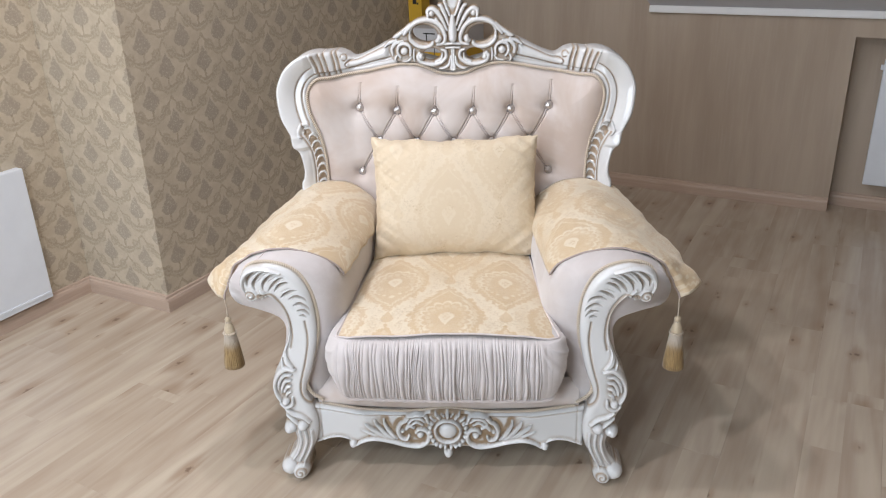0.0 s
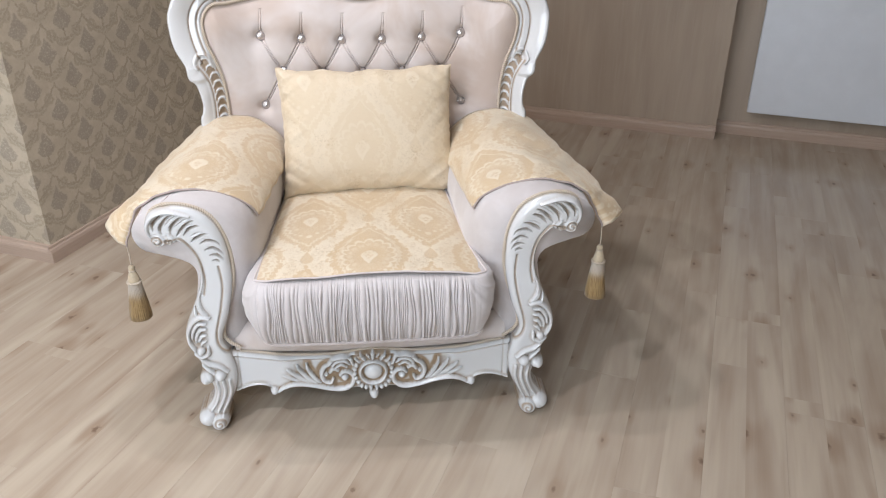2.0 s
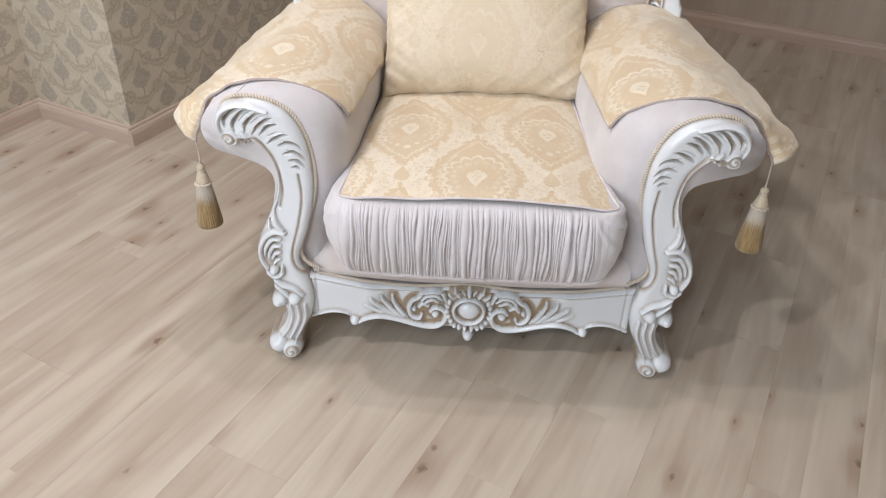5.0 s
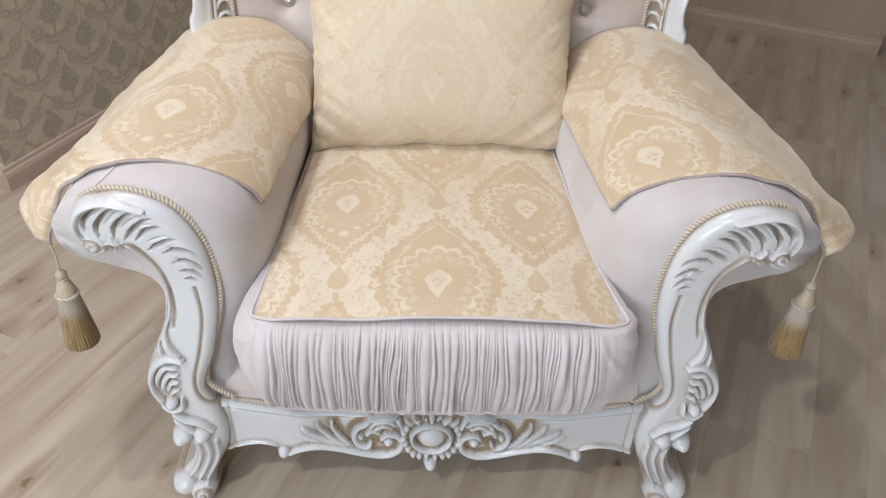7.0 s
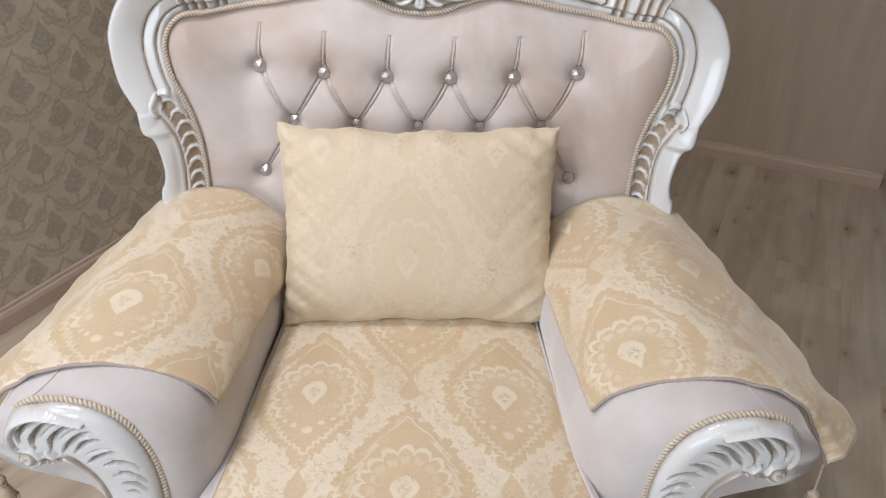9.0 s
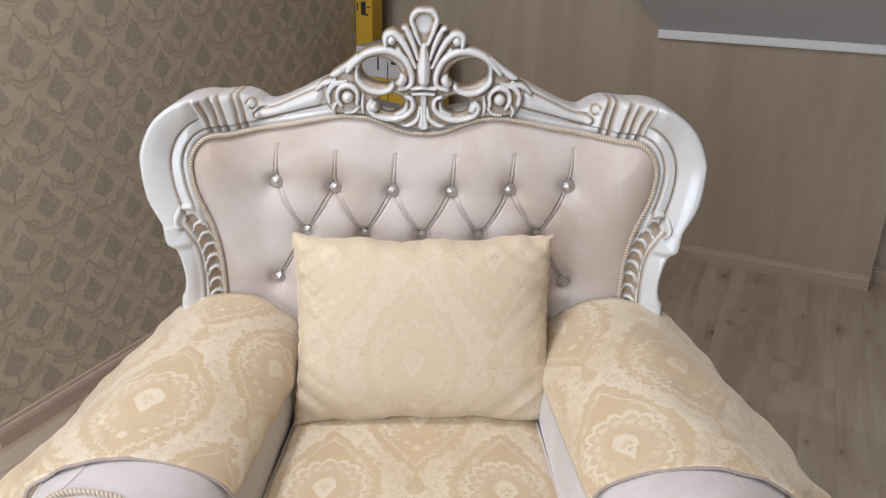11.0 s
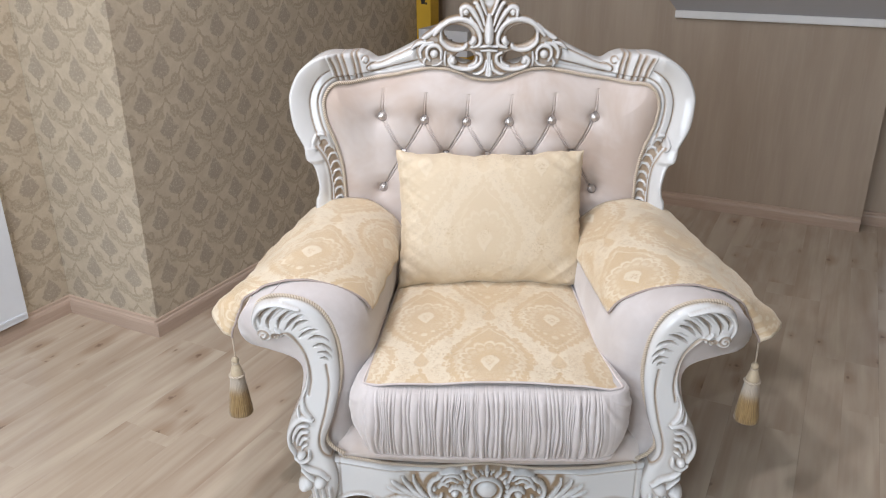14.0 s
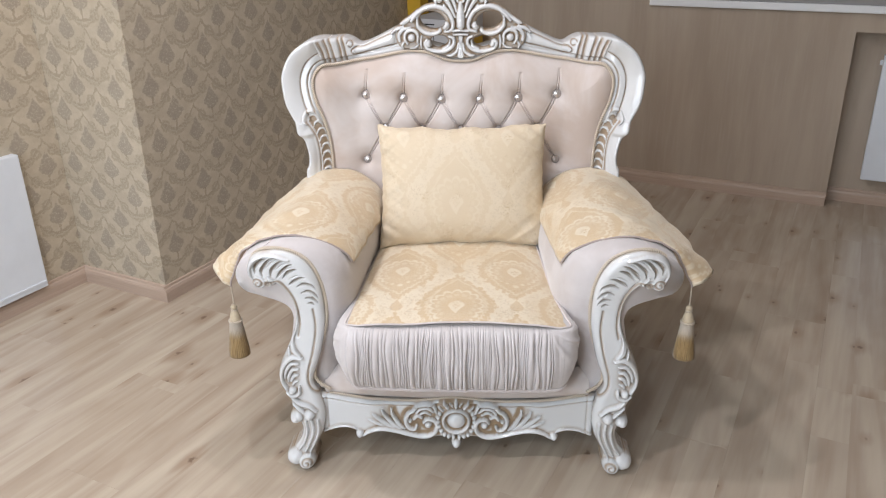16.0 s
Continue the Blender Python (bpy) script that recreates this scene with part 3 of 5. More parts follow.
# ---- materials of the armchair's trimmings ----
def silk_cord():
    """Pale gold silk, with the shade in the lay between the strands painted brown."""
    k = Nodes("gold_cord")
    fine = k.noise(k.coords(), 160, 3)
    pale = k.mix(fine, (0.52, 0.435, 0.33), (0.68, 0.60, 0.50))
    lay = k.step(0.25, 0.95, k.attribute("glaze"))
    return k.done(k.mix(lay, pale, (0.25, 0.18, 0.12)), 0.5, sheen_weight=0.3)


CORD = silk_cord()
PIPING = velvet("blush_piping", (0.67, 0.61, 0.595), (0.60, 0.53, 0.51))
HEM = plain("hem_lining", (0.40, 0.33, 0.30), 0.8, 0.1, 60)


def fringe():
    k = Nodes("tassel_fringe")
    x, y, z = k.xyz(k.coords())
    angle = k.m("ARCTAN2", y, x)
    strand = k.noise(k.vec(k.mul(angle, 9.0), k.mul(z, 9.0)), 3.0, 3)
    colour = k.mix(k.step(0.3, 0.7, strand), (0.20, 0.12, 0.045), (0.43, 0.295, 0.13))
    sleeve = k.step(-0.094, -0.058, k.add(z, k.mul(k.sub(strand, 0.5), 0.03)))
    colour = k.mix(k.mul(sleeve, 0.75), colour, (0.56, 0.51, 0.45))
    k.bump(strand, 0.5, 0.002)
    return k.done(colour, 0.5, sheen_weight=0.3)


FRINGE = fringe()
SILK = plain("tassel_silk", (0.52, 0.43, 0.30), 0.5, 0.25, 260, sheen_weight=0.3)


def crystal():
    k = Nodes("crystal_button")
    return k.done((0.52, 0.48, 0.46), 0.26, metallic=0.55, specular_ior_level=0.8, coat_weight=0.15)


CRYSTAL = crystal()

# ---- the armchair ----
chair = thing("armchair", CHAIR, "blush velvet armchair with carved white lacquered frame and buttoned back", "armchair")

BACK_Y, BACK_Z, LEAN_BACK = 0.700, 0.97, 0.15


def on_back(x, z, h):
    return x * 0.989 + 0.008 * smooth(0.28, 0.44, -x), BACK_Y + LEAN_BACK * (z - BACK_Z) - 0.066 * smooth(0.30, 0.45, np.abs(x)) - h, z - 0.017


OUT = spline([(-0.3, 0.980), (0.0, 0.980), (0.06, 0.986), (0.11, 1.002), (0.15, 1.032), (0.175, 1.044), (0.20, 1.037), (0.245, 1.015),
              (0.288, 0.997), (0.310, 0.995), (0.330, 1.008), (0.358, 1.018), (0.40, 1.015), (0.44, 1.008), (0.485, 0.991), (0.522, 0.960), (0.544, 0.915),
              (0.547, 0.88), (0.539, 0.825), (0.520, 0.786), (0.5120, 0.771), (0.5100, 0.757), (0.508, 0.744), (0.502, 0.733), (0.490, 0.722), (0.482, 0.698),
              (0.477, 0.668), (0.480, 0.645), (0.486, 0.632), (0.486, 0.60), (0.475, 0.5), (0.45, 0.3), (-0.3, 0.3)], 4)
INN = spline([(-0.3, 0.949), (-0.04, 0.953), (0.0, 0.949), (0.04, 0.953), (0.072, 0.965), (0.108, 0.976), (0.155, 0.979), (0.20, 0.973), (0.26, 0.962),
              (0.345, 0.951), (0.41, 0.944), (0.44, 0.932), (0.457, 0.910), (0.462, 0.88), (0.452, 0.83), (0.425, 0.77), (0.410, 0.72),
              (0.404, 0.66), (0.403, 0.60), (0.40, 0.3), (-0.3, 0.3)], 4)

# the sides of the frame sweep forward like wings
for row in OUT:
    sweep = smooth(0.37, 0.47, row[0])
    row += np.array((-0.015, 0.017)) * sweep
for row in INN:
    row += np.array((-0.014, 0.011)) * smooth(0.37, 0.45, row[0])

# grooves between the ribs across the shoulder, the cartouche of the rail, and the row of crescents on the side
RIB_GROOVES = [[(0.344, 0.950), (0.350, 0.985), (0.361, 1.025)], [(0.358, 0.948), (0.363, 0.985), (0.374, 1.028)], [(0.377, 0.944), (0.385, 0.980), (0.396, 1.016)],
               [(0.391, 0.940), (0.398, 0.978), (0.409, 1.014)], [(0.404, 0.936), (0.412, 0.976), (0.423, 1.010)]]
RIB_GROOVES = [spline(g, 5) for g in RIB_GROOVES]
VOLUTE = spline([(0.343, 1.000), (0.337, 1.007), (0.328, 1.004), (0.325, 0.995), (0.331, 0.988), (0.337, 0.991)], 5)
CARTOUCHE = spline([(0.188, 1.033), (0.215, 1.022), (0.255, 1.005), (0.290, 0.990), (0.315, 0.986), (0.328, 0.980), (0.327, 0.971), (0.312, 0.967), (0.275, 0.976), (0.235, 0.986), (0.200, 0.994)], 4)
spine = resample(spline([(0.447, 0.797), (0.429, 0.768), (0.417, 0.725), (0.412, 0.68), (0.412, 0.615)], 8), 9)
CRESCENTS = []
for i, (x, z) in enumerate(spine):
    s = 0.0165 - 0.0004 * i
    CRESCENTS.append(([(x - 0.80 * s, z - 0.55 * s, 0.0012), (x - 0.35 * s, z + 0.55 * s, 0.0034), (x + 0.45 * s, z + 0.55 * s, 0.0036), (x + 0.80 * s, z - 0.25 * s, 0.0016)], 0.007, "ridge"))
CRESCENTS.append(([(0.428, 0.782, 0.003), (0.440, 0.815, 0.004), (0.462, 0.819, 0.005), (0.472, 0.797, 0.005), (0.464, 0.783, 0.003)], 0.009, "ridge"))
PANEL_LINE = spline([(0.186, 0.998), (0.205, 0.992), (0.235, 0.986), (0.275, 0.976), (0.312, 0.968), (0.327, 0.971), (0.329, 0.980), (0.318, 0.987), (0.306, 0.990)], 4)
STRIP = spline([(0.466, 0.791), (0.449, 0.763), (0.437, 0.731), (0.431, 0.68), (0.431, 0.60)], 6)


def back_out(x, z):
    return outline_sdf(np.abs(x), z, OUT)


def back_in(x, z):
    return outline_sdf(np.abs(x), z, INN)


def frame_height(x, z):
    a = np.abs(x)
    do, di = np.maximum(-back_out(x, z), 0), np.maximum(back_in(x, z), 0)
    side = smooth(0.395, 0.45, a)
    lower = 1 - smooth(0.785, 0.792, z)
    below = 1 - smooth(0.743, 0.757, z)
    # flat inner face, then a broad smooth band that sweeps forward
    start = 0.033 - 0.001 * lower
    t = np.clip((di - start) / (di + do - start + 1e-4), 0, 1)
    h = side * (0.010 * smooth(0.006, 0.016, di) + 0.026 * np.sin(t * np.pi / 2)) - (1 - side) * 0.004
    block_up = 0.0035 * lower * (1 - below) - 0.005 * below * smooth(0.0, 0.3, t)
    h = h + side * block_up * smooth(0.0, 0.22, t)
    edge = 0.008 - 0.001 * side
    h = h - 1.1 * edge * (1 - np.clip(do / edge, 0, 1)) ** 2.2
    h = h + (0.0015 + 0.003 * side) * np.exp(-(((di - 0.006) / 0.004) ** 2))
    # ribbed shoulder and raised rail panel
    shoulder = smooth(0.318, 0.326, a + 0.28 * (0.985 - z)) * (1 - smooth(0.420, 0.426, a + 0.28 * (0.985 - z))) * smooth(0.010, 0.014, di)
    h = h + shoulder * 0.010 * np.sqrt(np.clip((do + 0.002) / 0.014, 0, 1))
    panel = outline_sdf(a, z, CARTOUCHE)
    h = h + 0.009 * np.sqrt(np.clip(-panel / 0.022, 0, 1) * (2 - np.clip(-panel / 0.022, 0, 1)))
    cres, _ = strokes_field(a, z, CRESCENTS)
    bed = np.exp(-((line_distance(a, z, spine) / 0.013) ** 4)) * 0.006
    h = h - bed + cres
    return h - 0.0045 * frame_lines(x, z, do, di) - 0.009 * rib_lines(a, z)


def rib_lines(a, z):
    return np.max([np.exp(-((line_distance(a, z, g) / 0.0036) ** 2)) for g in RIB_GROOVES], axis=0)


def frame_lines(x, z, do, di):
    a = np.abs(x)
    lower = 1 - smooth(0.789, 0.795, z)
    fold = a + 0.28 * (0.985 - z)
    up = np.exp(-(((di - 0.033) / 0.0017) ** 2)) * smooth(0.426, 0.430, fold) * (1 - lower)
    rope = np.exp(-(((di - 0.0120) / 0.0017) ** 2)) * (1 - smooth(0.010, 0.03, 0.83 - z)) * (1 - 0.7 * (1 - smooth(0.37, 0.40, a)))
    low = np.max([np.exp(-((line_distance(a, z, g) / 0.0017) ** 2)) for g in (STRIP, VOLUTE, PANEL_LINE, CARTOUCHE)], axis=0)
    return np.clip(up + rope + low, 0, 1)


def frame_tone(x, z, h):
    a = np.abs(x)
    do, di = np.maximum(-back_out(x, z), 0), np.maximum(back_in(x, z), 0)
    cres, _ = strokes_field(a, z, CRESCENTS)
    bed = (line_distance(a, z, spine) < 0.014) * (1 - smooth(0.001, 0.003, cres))
    return np.max([1.0 * frame_lines(x, z, do, di), 0.95 * rib_lines(a, z), 0.9 * bed, 0.5 * np.exp(-((di / 0.003) ** 2))], axis=0)


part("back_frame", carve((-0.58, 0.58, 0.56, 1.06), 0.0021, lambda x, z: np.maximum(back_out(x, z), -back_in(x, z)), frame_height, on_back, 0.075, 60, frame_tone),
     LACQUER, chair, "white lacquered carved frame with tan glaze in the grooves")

# pierced crest, one half drawn and mirrored
CREST = [
    ([(0.0, 1.150, 0.024), (0.0, 1.158, 0.020)], 0.004, "flat"),
    ([(0.0, 1.172, 0.004), (0.014, 1.170, 0.0065), (0.024, 1.156, 0.0065), (0.019, 1.138, 0.0055), (0.008, 1.112, 0.004)], 0.014, "ridge"),
    ([(0.0, 1.108, 0.007), (0.0, 1.09, 0.011), (0.0, 1.07, 0.014), (0.0, 1.046, 0.012)], 0.022, "ridge"),
    ([(0.012, 1.085, 0.004), (0.020, 1.110, 0.006), (0.033, 1.136, 0.0068), (0.040, 1.140, 0.005)], 0.014, "ridge"),
    ([(0.016, 1.070, 0.004), (0.030, 1.098, 0.006), (0.045, 1.120, 0.0075), (0.060, 1.130, 0.008), (0.073, 1.124, 0.008), (0.073, 1.109, 0.006)], 0.014, "ridge"),
    ([(0.062, 1.118, 0.0095), (0.0625, 1.1175, 0.0095)], 0.017, "ridge"),
    ([(0.019, 1.055, 0.003), (0.036, 1.085, 0.004), (0.050, 1.103, 0.004)], 0.009, "ridge"),
    # ring round the upper opening, ending in a ball
    ([(0.046, 1.030, 0.005), (0.026, 1.036, 0.006), (0.024, 1.058, 0.007), (0.040, 1.086, 0.008), (0.072, 1.100, 0.008), (0.108, 1.094, 0.008),
      (0.132, 1.076, 0.007), (0.146, 1.060, 0.005)], 0.015, "ridge"),
    ([(0.044, 1.046, 0.0125), (0.0445, 1.0455, 0.0125)], 0.022, "ridge"),
    ([(0.128, 1.062, 0.004), (0.126, 1.044, 0.006), (0.106, 1.027, 0.0065), (0.080, 1.023, 0.0065), (0.063, 1.030, 0.006), (0.062, 1.040, 0.005)], 0.014, "ridge"),
    ([(0.118, 1.082, 0.003), (0.128, 1.066, 0.004), (0.126, 1.050, 0.004)], 0.011, "ridge"),
    ([(0.128, 1.088, 0.004), (0.148, 1.070, 0.006), (0.168, 1.056, 0.007), (0.178, 1.052, 0.004)], 0.010, "leaf"),
    # collar and tongue
    ([(0.0, 1.033, 0.0045), (0.022, 1.031, 0.0045)], 0.015, "ridge"),
    ([(0.0, 1.022, 0.0045), (0.020, 1.021, 0.004)], 0.014, "ridge"),
    ([(0.0, 1.014, 0.007), (0.0, 0.99, 0.006), (0.0, 0.962, 0.011)], 0.013, "leaf"),
    ([(0.007, 0.996, 0.003), (0.012, 0.974, 0.005), (0.028, 0.963, 0.005), (0.04, 0.962, 0.003)], 0.011, "ridge"),
    # scroll of the lower opening
    ([(0.034, 1.016, 0.004), (0.022, 1.010, 0.0055), (0.022, 0.992, 0.006), (0.042, 0.977, 0.0065), (0.072, 0.974, 0.0065), (0.097, 0.982, 0.0065),
      (0.106, 0.996, 0.006), (0.100, 1.006, 0.005)], 0.014, "ridge"),
    ([(0.094, 0.997, 0.0105), (0.0945, 0.9965, 0.0105)], 0.018, "ridge"),
    ([(0.032, 1.004, 0.003), (0.036, 0.990, 0.005), (0.052, 0.982, 0.004)], 0.010, "ridge"),
    # rosette and its leaves
    ([(0.146, 1.013, 0.0115), (0.1465, 1.0125, 0.0115)], 0.019, "ridge"),
    ([(0.128, 1.000, 0.004), (0.128, 1.022, 0.005), (0.143, 1.034, 0.006), (0.162, 1.028, 0.0055), (0.166, 1.010, 0.005), (0.158, 0.996, 0.004)], 0.013, "ridge"),
    ([(0.150, 1.040, 0.004), (0.172, 1.036, 0.006), (0.184, 1.020, 0.005), (0.182, 1.004, 0.004)], 0.011, "leaf"),
    ([(0.170, 1.044, 0.004), (0.190, 1.038, 0.006), (0.206, 1.026, 0.004)], 0.010, "leaf"),
    ([(0.116, 1.018, 0.003), (0.118, 1.000, 0.004), (0.116, 0.984, 0.003)], 0.010, "ridge"),
    ([(0.124, 0.996, 0.003), (0.134, 0.986, 0.004), (0.150, 0.982, 0.003)], 0.009, "ridge"),
    ([(0.168, 1.002, 0.003), (0.174, 0.990, 0.004), (0.170, 0.980, 0.003)], 0.009, "ridge"),
]
CREST_BED = spline([(-0.2, 1.145), (0.0, 1.145), (0.022, 1.138), (0.042, 1.130), (0.064, 1.118), (0.09, 1.102), (0.125, 1.086), (0.155, 1.062), (0.185, 1.044),
                    (0.196, 1.028), (0.190, 0.998), (0.17, 0.981), (0.13, 0.978), (0.09, 0.972), (0.05, 0.960), (0.0, 0.952), (-0.2, 0.952)], 4)


def crest_solid(x, z):
    a = np.abs(x)
    _, s = strokes_field(a, z, CREST)
    s = np.minimum(s, outline_sdf(a, z, CREST_BED))
    upper = (np.hypot((a - 0.084) / 0.038, (z - 1.0605 - 0.12 * (a - 0.084)) / 0.0245) - 1) * 0.0245
    lower = (np.hypot((a - 0.064) / 0.026, (z - 1.002) / 0.0165) - 1) * 0.0165
    return np.maximum(s, -np.minimum(upper, lower))


def crest_height(x, z):
    a = np.abs(x)
    h, _ = strokes_field(a, z, CREST)
    s = crest_solid(x, z)
    return 0.006 + h - 0.008 * (1 - np.clip(-s / 0.005, 0, 1)) ** 2


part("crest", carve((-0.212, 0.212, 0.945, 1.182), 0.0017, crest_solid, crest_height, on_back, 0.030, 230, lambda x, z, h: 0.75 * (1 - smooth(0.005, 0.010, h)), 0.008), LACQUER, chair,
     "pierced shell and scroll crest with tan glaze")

# buttoned upholstery of the back
ROW1 = [(x, 0.837 + 0.18 * x * x) for x in (-0.288, -0.173, -0.058, 0.058, 0.173, 0.288)]
ROW2 = [(x, 0.747 + 0.12 * x * x) for x in (-0.230, -0.115, 0.0, 0.115, 0.230)]
ROW3 = [(x, 0.660) for x in (-0.288, -0.173, -0.058, 0.058, 0.173, 0.288)]
CREASES = [((a[0], a[1]), (b[0], b[1])) for row, other in ((ROW1, ROW2), (ROW2, ROW3), (ROW3, ROW2), (ROW2, ROW1)) for a in row for b in other
           if abs(a[0] - b[0]) < 0.07 and a[1] > b[1]]
UPS = [((x, z), (x + 0.006, z + 0.075)) for x, z in ROW1]


def tuft_height(x, z):
    d = np.maximum(-back_in(x, z), 0)
    h = 0.040 * (1 - (1 - np.clip(d / 0.10, 0, 1)) ** 2.0) - 0.002
    for bx, bz in ROW1 + ROW2 + ROW3:
        r2 = (x - bx) ** 2 + (z - bz) ** 2
        h = h - 0.018 * np.exp(-r2 / 0.015**2) - 0.012 * np.exp(-r2 / 0.036**2)
    for lines, deep, fade in ((CREASES, 0.0068, 0), (UPS, 0.0075, 1)):
        for (ax, az), (bx, bz) in lines:
            dx, dz = bx - ax, bz - az
            n = np.hypot(dx, dz)
            t = np.clip(((x - ax) * dx + (z - az) * dz) / n**2, 0, 1)
            off = ((x - ax - t * dx) * dz - (z - az - t * dz) * dx) / n
            far = np.hypot(x - ax - t * dx, z - az - t * dz)
            k = (1 - t) ** 0.3 if fade else 1.0
            split = 0.0038 * (1 - 0.5 * t)
            pair = np.exp(-(((off - split) / 0.0017) ** 2)) + np.exp(-(((off + split) / 0.0017) ** 2)) * (0.55 if fade else 0.9)
            h = h - k * deep * np.clip(pair, 0, 1) * np.exp(-((np.maximum(far - 0.007, 0) / 0.003) ** 2)) - k * 0.0028 * np.exp(-((far / 0.014) ** 2))
    return h


part("back_cushion", carve((-0.47, 0.47, 0.42, 0.985), 0.0018, back_in, tuft_height, on_back, 0.03, 0.0, None), VELVET_SHADED, chair,
     "deep-buttoned blush velvet back with diamond pleats")
for i, (x, z) in enumerate(ROW1 + ROW2 + ROW3):
    h = float(tuft_height(np.array([x]), np.array([z]))[0])
    bm = bmesh.new()
    bmesh.ops.create_icosphere(bm, subdivisions=2, radius=0.0170)
    for v in bm.verts:
        v.co.y = v.co.y * 0.85 if v.co.y < 0 else v.co.y * 0.4
    b = part("button", bm_mesh("button", bm), CRYSTAL, chair, "faceted crystal button" if i == 0 else "")
    b.location = on_back(x, z, h + 0.006)


def cord(name, points, radius, material, parent, label="", lay=0.0058, gap=0.0015):
    line = spline(points, 10)
    n = max(8, int(np.linalg.norm(np.diff(line, axis=0), axis=1).sum() / gap))
    return part(name, tube(resample(line, n), radius, 10, 2, lay), material, parent, label)


half = [(x, z) for x, z in INN if x >= -0.001 and z > 0.585]
ring = [(-x, z) for x, z in half[::-1]] + half[1:]
cord("back_cord", [on_back(x * 0.992, z - 0.003, 0.008) for x, z in ring], 0.0044, CORD, chair, "twisted gold cord")

bm = block(-0.415, 0.415, 0.735, 0.80, 0.13, 0.90, 0.02)
for v in bm.verts:
    v.co.y += LEAN_BACK * (v.co.z - BACK_Z)
part("back_panel", bm_mesh("back_panel", bm, True), VELVET, chair)

# front posts with arm scroll, knee, leg and foot
BODY = [([(0.455, 0.574, 0.0435), (0.425, 0.577, 0.0435), (0.392, 0.561, 0.0450), (0.367, 0.525, 0.0400), (0.356, 0.475, 0.0355), (0.358, 0.42, 0.0365),
          (0.376, 0.355, 0.0410), (0.398, 0.300, 0.0435), (0.397, 0.258, 0.0400), (0.380, 0.215, 0.0380), (0.372, 0.175, 0.0370), (0.369, 0.130, 0.0285),
          (0.378, 0.085, 0.0240), (0.390, 0.052, 0.0270), (0.394, 0.034, 0.0345)], 0.0, "flat")]
